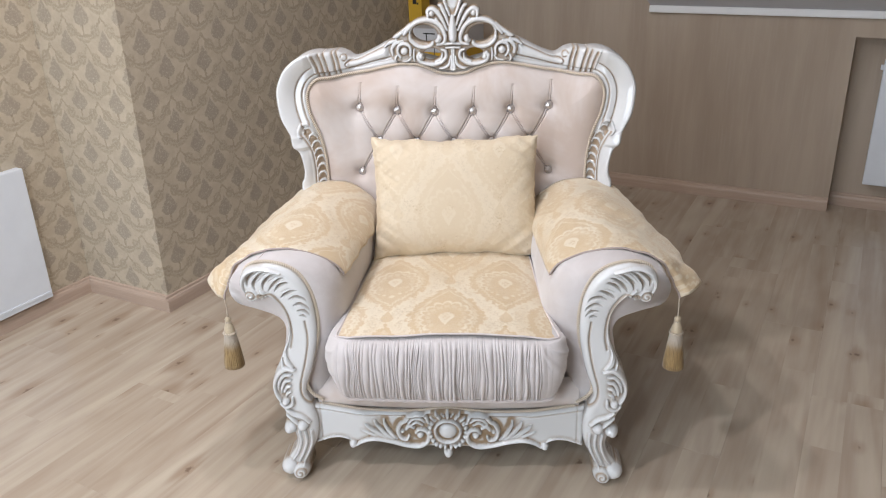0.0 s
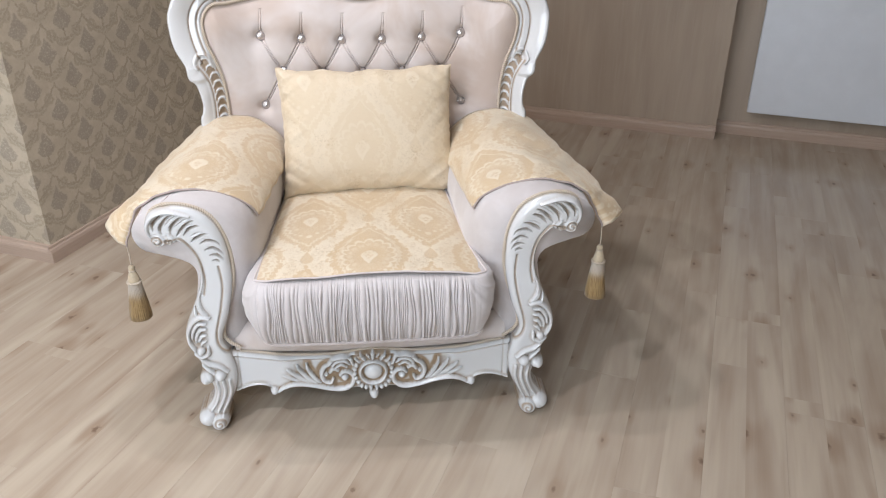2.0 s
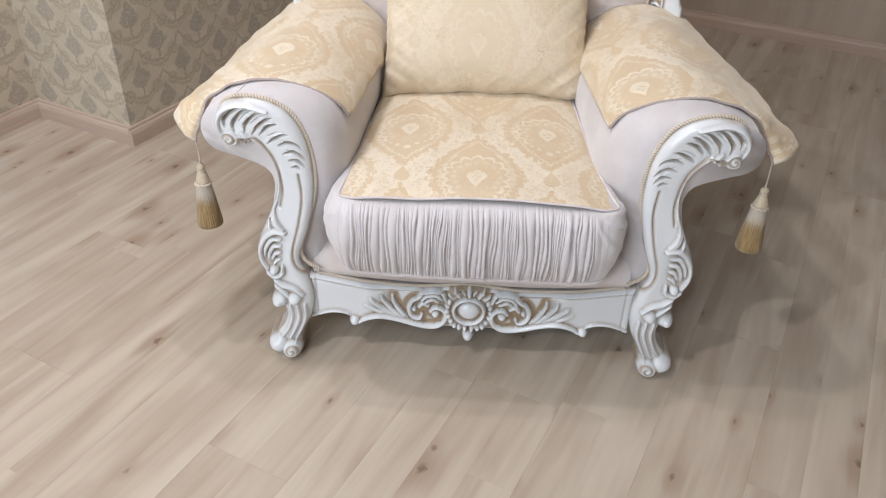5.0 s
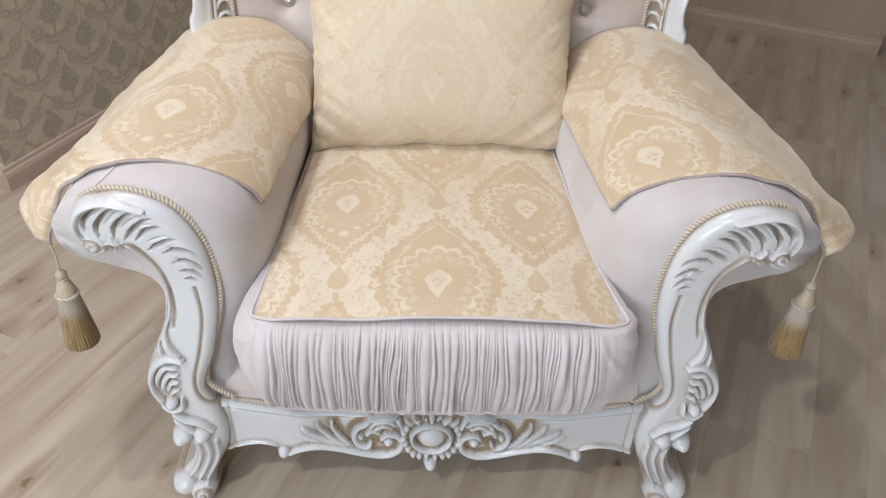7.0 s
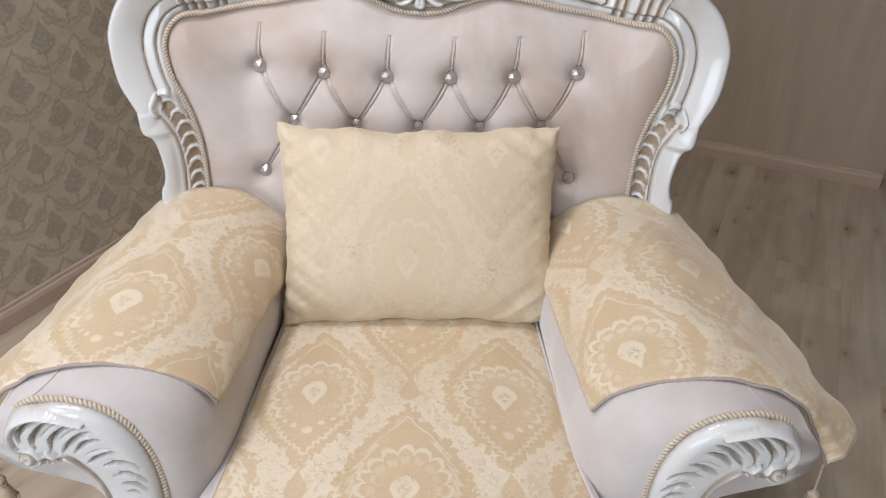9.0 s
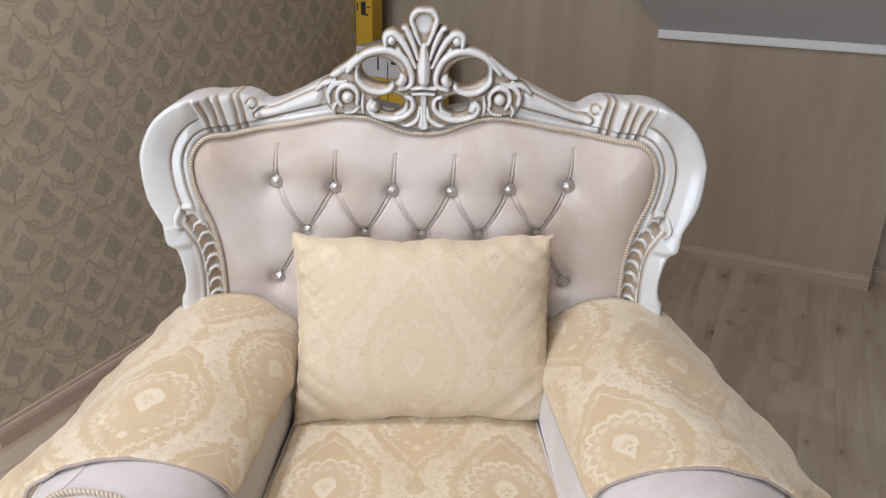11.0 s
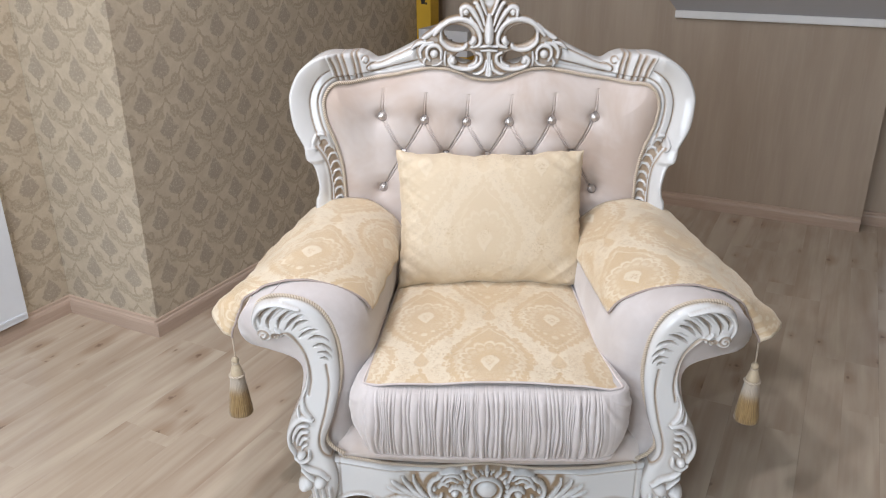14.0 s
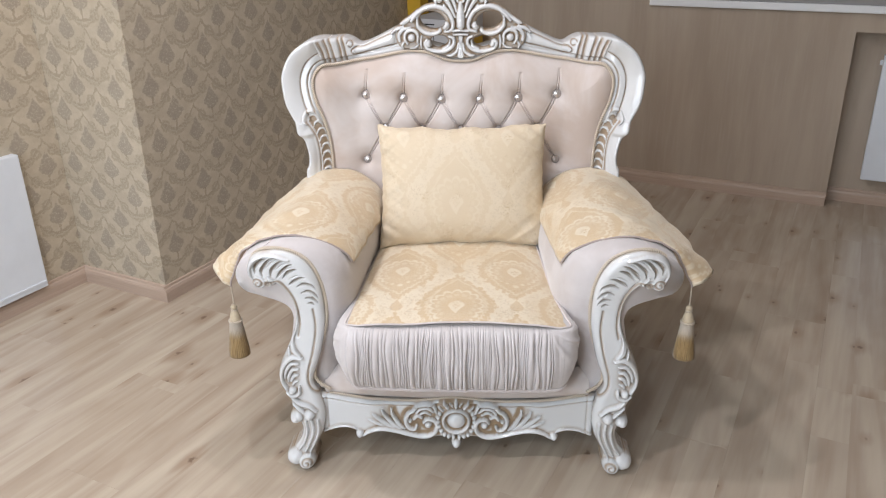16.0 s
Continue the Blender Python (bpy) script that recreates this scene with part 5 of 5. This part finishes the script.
sides = [[(float(seat_edge(s, y)), y, 0.4315 + 0.0015 * np.exp(-(((y - SEAT_Y) / 0.03) ** 2))) for y in ys] for s in (-1.0, 1.0)]
front = [(float(seat_edge(s, SEAT_Y)), SEAT_Y - 0.0055 - 0.006 * (1 - s * s), float(seat_top(np.array(s), np.array(SEAT_Y))) - 0.001) for s in np.linspace(-1, 1, 21)]
line = sides[0][::-1] + front[1:-1] + sides[1]
part("piping", tube(resample(np.array(line), 260), 0.0024, 8), PIPING, cushion, "velvet piping")

# the band runs round the front corners: ruched in front, plain and bulging at its ends
rng = np.random.default_rng(7)
turn = np.linspace(0, np.pi / 2, 14)[1:-1]
R = 0.030
xl, xr, yf = float(seat_edge(-1, SEAT_Y)) - 0.002, float(seat_edge(1, SEAT_Y)) + 0.002, SEAT_Y - 0.004
plan = [(float(seat_edge(-1, y)), y) for y in np.linspace(0.30, yf + R + 0.01, 12)]
plan += [(xl + R - R * np.cos(a), yf + R - R * np.sin(a)) for a in turn]
plan += [(x, yf - 0.006 * (1 - (x / 0.27) ** 2)) for x in np.linspace(xl + R, xr - R, 30)]
plan += [(xr - R + R * np.sin(a), yf + R - R * np.cos(a)) for a in turn]
plan += [(float(seat_edge(1, y)), y) for y in np.linspace(yf + R + 0.01, 0.30, 12)]
nz = 44
plan = resample(spline(plan, 4), 1300)
way = np.gradient(plan, axis=0)
way /= np.linalg.norm(way, axis=1)[:, None]
for _ in range(3):
    way = np.stack([np.convolve(np.pad(way[:, i], 12, mode="edge"), np.ones(25) / 25, "valid") for i in (0, 1)], 1)
way /= np.linalg.norm(way, axis=1)[:, None]
out = np.stack([way[:, 1], -way[:, 0]], 1)
T = np.repeat(np.linspace(0, 1, nz)[None], len(plan), 0)
X = np.repeat(plan[:, :1], nz, 1)
corner = np.repeat((1 - np.clip(-out[:, 1:2], 0, 1) ** 2), nz, 1)
far = smooth(0.02, 0.14, np.repeat(plan[:, 1:2], nz, 1))
top = 0.4325 + 0.004 * np.sin(X * 14 + 1.0) * (1 - corner)
low = 0.267 + 0.010 * corner
Zb = low + (top - low) * T
belly = np.sin(np.pi * np.clip(0.03 + 0.92 * T, 0, 1)) ** 0.55
swell = (0.038 + np.where(X < 0, 0.001, -0.013) * corner) * (1 - 0.75 * far)
bulge = swell * belly - 0.020 * corner * (1 - T) ** 2.2
# pleats of uneven width that wander, merge and fade
widths = 0.0035 + 0.0125 * rng.uniform(0, 1, 110) ** 2.2
knots = -0.31 + np.r_[0, np.cumsum(widths)]
wander = 0.0030 * np.sin(19 * X + 5.0 * T + 1.0) * (T - 0.3) + 0.0022 * np.sin(53 * X - 4.0 * T) * T + 0.0012 * np.sin(140 * X + 7.0 * T)
phi = np.interp(X + wander, knots, np.arange(len(knots)))
cell = np.floor(phi).astype(int)
size = np.interp(cell, np.arange(110), widths) / 0.0125
strength = rng.uniform(0.25, 1.0, 200)[cell] * (0.65 + 0.35 * np.sin(rng.uniform(0, 6, 200)[cell] + rng.uniform(2, 7, 200)[cell] * T))
fold = np.clip(np.sin(np.pi * (phi - cell)), 0, 1) ** 0.36
live = smooth(-0.262, -0.246, X) * (1 - smooth(0.222, 0.250, X)) * (1 - smooth(0.1, 0.5, corner))
pleat = (0.0175 * fold * np.clip(size, 0.1, 1) ** 0.35 * (0.30 + 0.70 * strength)) * live
pleat = pleat * (0.30 + 0.70 * np.clip(np.minimum(T, 1 - T) * 10, 0, 1))
# slack folds that fan from the upper corners over the plain ends
fan = np.maximum(np.sin(np.arctan2(Zb - 0.445, np.abs(X) - 0.22) * 17 + 2 * np.sign(X)), 0) ** 1.5
fan = fan * np.exp(-((np.hypot(np.abs(X) - 0.250, Zb - 0.420) / 0.055) ** 2)) * (1 - live) * np.where(X > 0, 1.0, 0.45) * np.clip((1 - T) * 8, 0, 1)
bulge = bulge + pleat + 0.0055 * fan + 0.0012 * np.sin(31 * T + 90 * X) * corner * (1 - T) * T * 4
P = np.stack([X + out[:, :1] * bulge, plan[:, 1:2] + out[:, 1:2] * bulge, Zb], -1)
tuck = np.stack([plan[:, 0] - out[:, 0] * 0.03, plan[:, 1] - out[:, 1] * 0.03, Zb[:, -1] - 0.001], -1)
P = np.concatenate([P, tuck[:, None]], 1)
part("ruched_band", sheet(P), VELVET, cushion, "ruched blush velvet front band")
line = P[:, 0] + np.stack([out[:, 0] * 0.003, out[:, 1] * 0.003, np.zeros(len(out))], 1)
line = line[(plan[:, 1] < 0.02)]
part("piping", tube(resample(line, 160), 0.0042, 8), PIPING, cushion)


# ---- damask covers over the arms, each with a tassel ----
COVER_FRONT = [(0.258, 0.549), (0.272, 0.573), (0.302, 0.597), (0.355, 0.620), (0.420, 0.632), (0.475, 0.623), (0.508, 0.607), (0.532, 0.586), (0.545, 0.552), (0.557, 0.520), (0.562, 0.496)]
COVER_BASE = [(0.255, 0.550), (0.268, 0.577), (0.300, 0.603), (0.350, 0.624), (0.415, 0.636), (0.470, 0.628), (0.516, 0.612), (0.558, 0.589), (0.600, 0.558), (0.631, 0.522)]
COVER_REAR = [(0.222, 0.503), (0.230, 0.540), (0.254, 0.578), (0.308, 0.618), (0.370, 0.629), (0.430, 0.619), (0.476, 0.592), (0.506, 0.556), (0.522, 0.523), (0.530, 0.488)]


def tassel(parent, foot):
    x, y, z = foot
    t = part("tassel", turned([(0.0005, 0.001), (0.0055, 0.0), (0.0085, -0.006), (0.0060, -0.012), (0.0048, -0.014), (0.0085, -0.019), (0.0120, -0.028), (0.0138, -0.038), (0.0140, -0.046), (0.010, -0.050)], 20), SILK, parent,
             "gold tassel on a thin cord")
    t.location = (x, y, z - 0.056)
    sk = turned([(0.0140, -0.045), (0.0160, -0.060), (0.0185, -0.078), (0.0215, -0.105), (0.0240, -0.128), (0.0250, -0.142), (0.021, -0.145), (0.004, -0.140)], 96, 0.07, 32)
    part("fringe", sk, FRINGE, t, "golden brown silk fringe")
    part("band", tube([(0.0072 * np.cos(a), 0.0072 * np.sin(a), -0.0135) for a in np.linspace(0, 2 * np.pi, 30)], 0.0018, 6, 2, 0.004), CORD, t)
    ring = [(0.0150 * np.cos(a), 0.0150 * np.sin(a), -0.044) for a in np.linspace(0, 2 * np.pi, 40)]
    part("collar", tube(ring, 0.0032, 8, 3, 0.008), CORD, t)
    part("hanger", tube(resample(np.array([(-0.001, 0, 0.056), (0.0005, 0.001, 0.025), (0, 0, -0.002)]), 24), 0.0018, 6, 2, 0.006), CORD, t)
    return t


def arm_cover(side):
    cover = thing("arm_cover", CHAIR, "cream and gold damask arm cover with a hanging tassel", "arm cover", "arm covers")
    nu, nv = 60, 50
    f, m, r = (resample(spline(s, 6), nu) for s in (COVER_FRONT, COVER_BASE, COVER_REAR))
    m[:, 0] += (-0.004 if side < 0 else 0.014) * smooth(0.48, 0.62, m[:, 0])
    r[:, 0] += (0.0 if side < 0 else 0.012) * smooth(0.40, 0.50, r[:, 0])
    P = np.zeros((nu, nv, 3))
    for j, t in enumerate(np.linspace(0, 1, nv) ** 1.3):
        hang = 1 - smooth(-0.06, 0.13, t) / smooth(-0.06, 0.13, 1.0) if t > 0 else 1.0
        sec = hang * f + (1 - hang) * ((1 - t) * m + t * r)
        s = np.linspace(0, 1, nu)
        y0 = 0.114 - 0.016 * np.sin(np.pi * s) - 0.034 * s**2 - 0.022 * s**4
        y1 = 0.600 - 0.02 * (1 - s)
        wave = 0.004 * np.sin(9 * s + 14 * t + side) * np.sin(np.pi * s) * (0.4 + 0.6 * s) + 0.006 * smooth(0.7, 1.0, s) * np.sin(16 * t + 1.5 * side)
        wave = wave + 0.0016 * np.sin(27 * s + 9 * t + 2 * side) * np.sin(21 * t + 4 * s) + 0.0011 * np.sin(53 * s - 31 * t)
        drop = 0.013 * (1 - smooth(0.08, 0.40, y0 + (y1 - y0) * t)) * (1 - smooth(0.80, 1.0, s))
        P[:, j] = np.stack([side * (sec[:, 0] + wave), y0 + (y1 - y0) * t, sec[:, 1] + 0.5 * wave - drop], 1)
    length = np.r_[0, np.cumsum(np.linalg.norm(np.diff(P[:, nv // 2], axis=0), axis=1))]
    uv = np.stack([np.repeat(length[:, None] * side + 0.05, nv, 1), P[:, :, 1] + 0.03 * side], -1)
    if side > 0:
        P, uv = P[::-1], uv[::-1]
    me = sheet(P, uv)
    cloth = part("cloth", me, DAMASK, cover)
    mod = cloth.modifiers.new("thickness", "SOLIDIFY")
    mod.thickness, mod.offset = 0.005, 0.0
    part("hem", tube(resample(P[:, 0] + np.array((0, -0.001, -0.001)), 110), 0.0030, 7, 3, 0.011), HEM, cover, "stitched hem")
    tip = P[0 if side > 0 else -1, 0]
    tassel(cover, (tip[0], tip[1] + 0.001, tip[2] + 0.004))
    return cover


arm_cover(1)
arm_cover(-1)

# ---- scatter cushion ----
pillow = thing("throw_pillow", pose(-0.0095, 0.502, 0.604, -20.5, 0, 4.6), "plump cream and gold damask pillow leaning on the chair back", "pillow")
n = 130
A, B = np.meshgrid(np.linspace(-1, 1, n), np.linspace(-1, 1, n), indexing="ij")


def pillow_side(sign):
    puff = np.clip((1 - A**4) * (1 - B**4), 0, 1) ** 0.5 * (0.82 + 0.18 * np.clip((1 - A**2) * (1 - B**2), 0, 1))
    x = 0.243 * A * (1 - 0.050 * (1 - B**2) ** 1.0 * np.abs(A) ** 3)
    z = 0.178 * B * (1 - 0.075 * (1 - A**2) ** 1.0 * np.abs(B) ** 3)
    edge = np.maximum(np.abs(A), np.abs(B))
    ripple = 0.0016 * np.sin(23 * A + 5 * B) * smooth(0.70, 0.95, np.abs(B)) * (1 - smooth(0.97, 1.0, edge)) + 0.0016 * np.sin(19 * B + 4 * A) * smooth(0.72, 0.95, np.abs(A)) * (1 - smooth(0.97, 1.0, edge))
    corner = 0.0020 * np.sin(30 * (A * B)) * smooth(1.0, 1.6, np.abs(A) + np.abs(B)) * (1 - smooth(0.96, 1.0, edge))
    rough = sum(w * np.sin(f * A + p) * np.sin(g * B + q) for w, f, g, p, q in ((1.0, 7, 9, 0.3, 1.1), (0.6, 17, 13, 2.0, 0.4), (0.5, 29, 23, 1.2, 2.2), (0.35, 47, 53, 0.1, 0.9)))
    ripple = ripple + 0.0020 * rough * smooth(0.45, 0.9, edge) * (1 - smooth(0.975, 1.0, edge))
    x = x + 0.0009 * np.sin(31 * B + 2.0 * np.sin(9 * B)) * smooth(0.9, 1.0, np.abs(A))
    z = z + 0.0010 * np.sin(37 * A + 2.0 * np.sin(7 * A)) * smooth(0.9, 1.0, np.abs(B))
    z = z + 0.003 * np.sin(11 * A + 0.5) * smooth(0.8, 1.0, np.abs(B)) * np.sign(B)
    y = sign * (0.072 * puff + (ripple + corner) * 0.9)
    P = np.stack([x, y, z], -1)
    return P if sign < 0 else P[::-1]


part("pillow_front", sheet(pillow_side(-1), np.stack([A * 0.243 + 0.02, B * 0.178 + 0.05], -1)), DAMASK_WORN, pillow)
part("pillow_back", sheet(pillow_side(1), np.stack([A * 0.243, B * 0.178], -1)), DAMASK_WORN, pillow)
rim = [pillow_side(-1)[i, 0] for i in range(n)] + [pillow_side(-1)[-1, i] for i in range(1, n)] + [pillow_side(-1)[n - 1 - i, -1] for i in range(1, n)] + [pillow_side(-1)[0, n - 1 - i] for i in range(1, n)]
part("seam", tube(np.array(rim), 0.0013, 6), DAMASK_WORN, pillow)

# ---- things by the walls ----
CARTON_YELLOW = plain("yellow_carton", (0.55, 0.33, 0.02), 0.6, 0.08, 9)
CARTON_GREY = plain("pale_grey_carton", (0.50, 0.50, 0.51), 0.6, 0.05, 9)
INK = plain("black_print", (0.015, 0.014, 0.013), 0.6)


def radiator():
    r = thing("radiator", ROOM, "white steel panel radiator with slotted grille in a wall niche", "radiator")
    u0, u1, v0, v1, z0, z1 = 0.868, 1.90, 2.560, 2.618, 0.137, 0.718
    part("panel", bm_mesh("panel", block(u0, u1, v0, v0 + 0.016, z0, z1 - 0.012, 0.006, 3), True), WHITE, r)
    part("rear_panel", bm_mesh("rear_panel", block(u0 + 0.01, u1 - 0.01, v1 - 0.014, v1, z0 + 0.01, z1 - 0.02, 0.004), True), WHITE, r)
    for a in (u0, u1 - 0.008):
        part("side_cover", bm_mesh("side_cover", block(a, a + 0.008, v0 + 0.014, v1, z0 + 0.02, z1 - 0.006, 0.002)), WHITE, r)
    n = 14
    for i in range(n):
        a = u0 + 0.004 + (u1 - u0 - 0.008) * i / n
        w = (u1 - u0 - 0.008) / n
        part("grille_bar", bm_mesh("grille_bar", block(a + 0.004, a + w - 0.004, v0 + 0.002, v1 - 0.004, z1 - 0.014, z1, 0.003)), WHITE, r)
    # near-black filler that stands in for the shade behind the grille slots
    part("inner_shade", block(u0 + 0.02, u1 - 0.02, v0 + 0.018, v1 - 0.016, z0 + 0.03, z1 - 0.03), DARK, r)
    for a in (u0 + 0.2, u1 - 0.2):
        part("bracket", block(a, a + 0.03, v1 - 0.002, V_WALL + NICHE_DEEP + 0.002, z0 + 0.1, z1 - 0.1), WHITE, r)
    part("valve", bm_mesh("valve", block(u0 - 0.012, u0 + 0.004, v0 + 0.022, v0 + 0.040, z1 - 0.05, z1 - 0.028, 0.003)), WHITE, r)


radiator()

heater = thing("wall_panel", ROOM, "flat white enamel panel fixed low on the papered wall", "wall panel")
part("face", bm_mesh("face", block(U_LEFT - 0.001, U_LEFT + 0.034, -0.62, 0.198, 0.064, 0.574, 0.004, 2)), WHITE, heater)
part("lip", bm_mesh("lip", block(U_LEFT + 0.034, U_LEFT + 0.037, -0.61, 0.194, 0.082, 0.090)), WHITE, heater)


def carton(name, place, size, label, split):
    """A taped carton with a coloured lower part and printed bars."""
    c = thing(name, ROOM @ pose(*place), label, "carton")
    w, d, h = size
    part("lower", bm_mesh("lower", block(-w / 2, w / 2, 0, d, 0, h * split, 0.003)), CARTON_YELLOW, c)
    if split < 1:
        part("upper", bm_mesh("upper", block(-w / 2, w / 2, 0, d, h * split + 0.0005, h, 0.003)), CARTON_GREY, c, "pale grey printed upper half")
    return c


c = carton("vacuum_carton", (-1.115, 2.0, 0), (0.25, 0.34, 0.850), "yellow and pale grey vacuum cleaner carton with black print", 0.865)
for x0, x1, z0, z1 in ((-0.045, 0.02, 0.822, 0.828), (-0.030, -0.024, 0.765, 0.822), (0.030, 0.050, 0.79, 0.812), (-0.048, -0.030, 0.702, 0.722),
                       (-0.027, -0.012, 0.702, 0.722), (-0.006, 0.002, 0.702, 0.722), (-0.048, -0.010, 0.690, 0.696), (0.014, 0.017, 0.60, 0.80)):
    part("print", block(x0, x1, -0.0015, 0.0005, z0, z1), INK, c)
c = carton("tall_carton", (-1.362, 2.28, 0), (0.080, 0.09, 1.42), "tall narrow yellow carton standing in the corner", 1.0)
for x0, x1, z0, z1 in ((-0.012, 0.010, 0.930, 0.985), (0.012, 0.022, 0.928, 0.938), (-0.032, -0.026, 0.95, 0.98), (0.016, 0.03, 0.96, 0.966)):
    part("print", block(x0, x1, -0.0015, 0.0005, z0, z1), INK, c)

# unseen downlights in the ceiling and the added window behind the viewer
LAMP = Nodes("lamp_glass")
LAMP.bsdf.inputs["Emission Color"].default_value = (1.0, 0.9, 0.78, 1)
LAMP.bsdf.inputs["Emission Strength"].default_value = 6.0
LAMP = LAMP.mat
for u, v, watts, tint in DOWNLIGHTS:
    d = thing("downlight", ROOM @ pose(u, v, Z_TOP), "assumed round recessed ceiling downlight, lit, out of view", "ceiling light", "ceiling downlights")
    part("rim", turned([(0.056, 0.0), (0.066, -0.003), (0.064, -0.010), (0.053, -0.010), (0.051, 0.002)], 40), WHITE, d)
    part("glass", turned([(0.050, -0.004), (0.025, -0.005), (0.001, -0.005)], 40), LAMP, d)
for a0, a1, z0, z1 in ((-1.5, 0.7, 0.8, 0.86), (-1.5, 0.7, 2.14, 2.2), (-1.5, -1.44, 0.86, 2.14), (0.64, 0.7, 0.86, 2.14), (-0.43, -0.37, 0.86, 2.14)):
    setting("added_window_frame", block(a0, a1, V_BACK - 0.10, V_BACK - 0.04, z0, z1), TRIM, "white frame of the added window, out of view", "window")
# glowing sheet behind the added window
WINDOW_GLOW = Nodes("window_glow")
WINDOW_GLOW.bsdf.inputs["Emission Color"].default_value = (0.78, 0.90, 1.0, 1)
WINDOW_GLOW.bsdf.inputs["Emission Strength"].default_value = 1.0
setting("backdrop", block(-1.65, 0.85, V_BACK - 0.20, V_BACK - 0.16, 0.7, 2.3), WINDOW_GLOW.mat, "pale glowing sheet behind the added window", "backdrop")

# ---- planks ----
def plank_mesh(width, length, cache={}):
    key = (round(width, 3), round(length, 3))
    if key not in cache:
        bm = block(-width / 2, width / 2, -length / 2, length / 2, -0.011, 0.0)
        top = [e for e in bm.edges if all(v.co.z > -0.001 for v in e.verts)]
        bmesh.ops.bevel(bm, geom=top, offset=0.00025, segments=1, affect="EDGES")
        cache[key] = bm_mesh("plank", bm)
        cache[key].materials.append(FLOOR)
    return cache[key]


PLANK_W, PLANK_L = 0.193, 1.285
row = 0
u = U_LEFT - 0.05
while u < U_RIGHT:
    v = V_BACK - 0.05 - (row * 0.43 % PLANK_L)
    while v < V_WALL + 0.12:
        v0, v1 = max(v, V_BACK - 0.05), min(v + PLANK_L, V_WALL + 0.115)
        if v1 - v0 > 0.02:
            board = part("plank", plank_mesh(PLANK_W - 0.0002, v1 - v0 - 0.0002), FLOOR, floor)
            board.location = (u + PLANK_W / 2, (v0 + v1) / 2, 0)
        v += PLANK_L
    u += PLANK_W
    row += 1
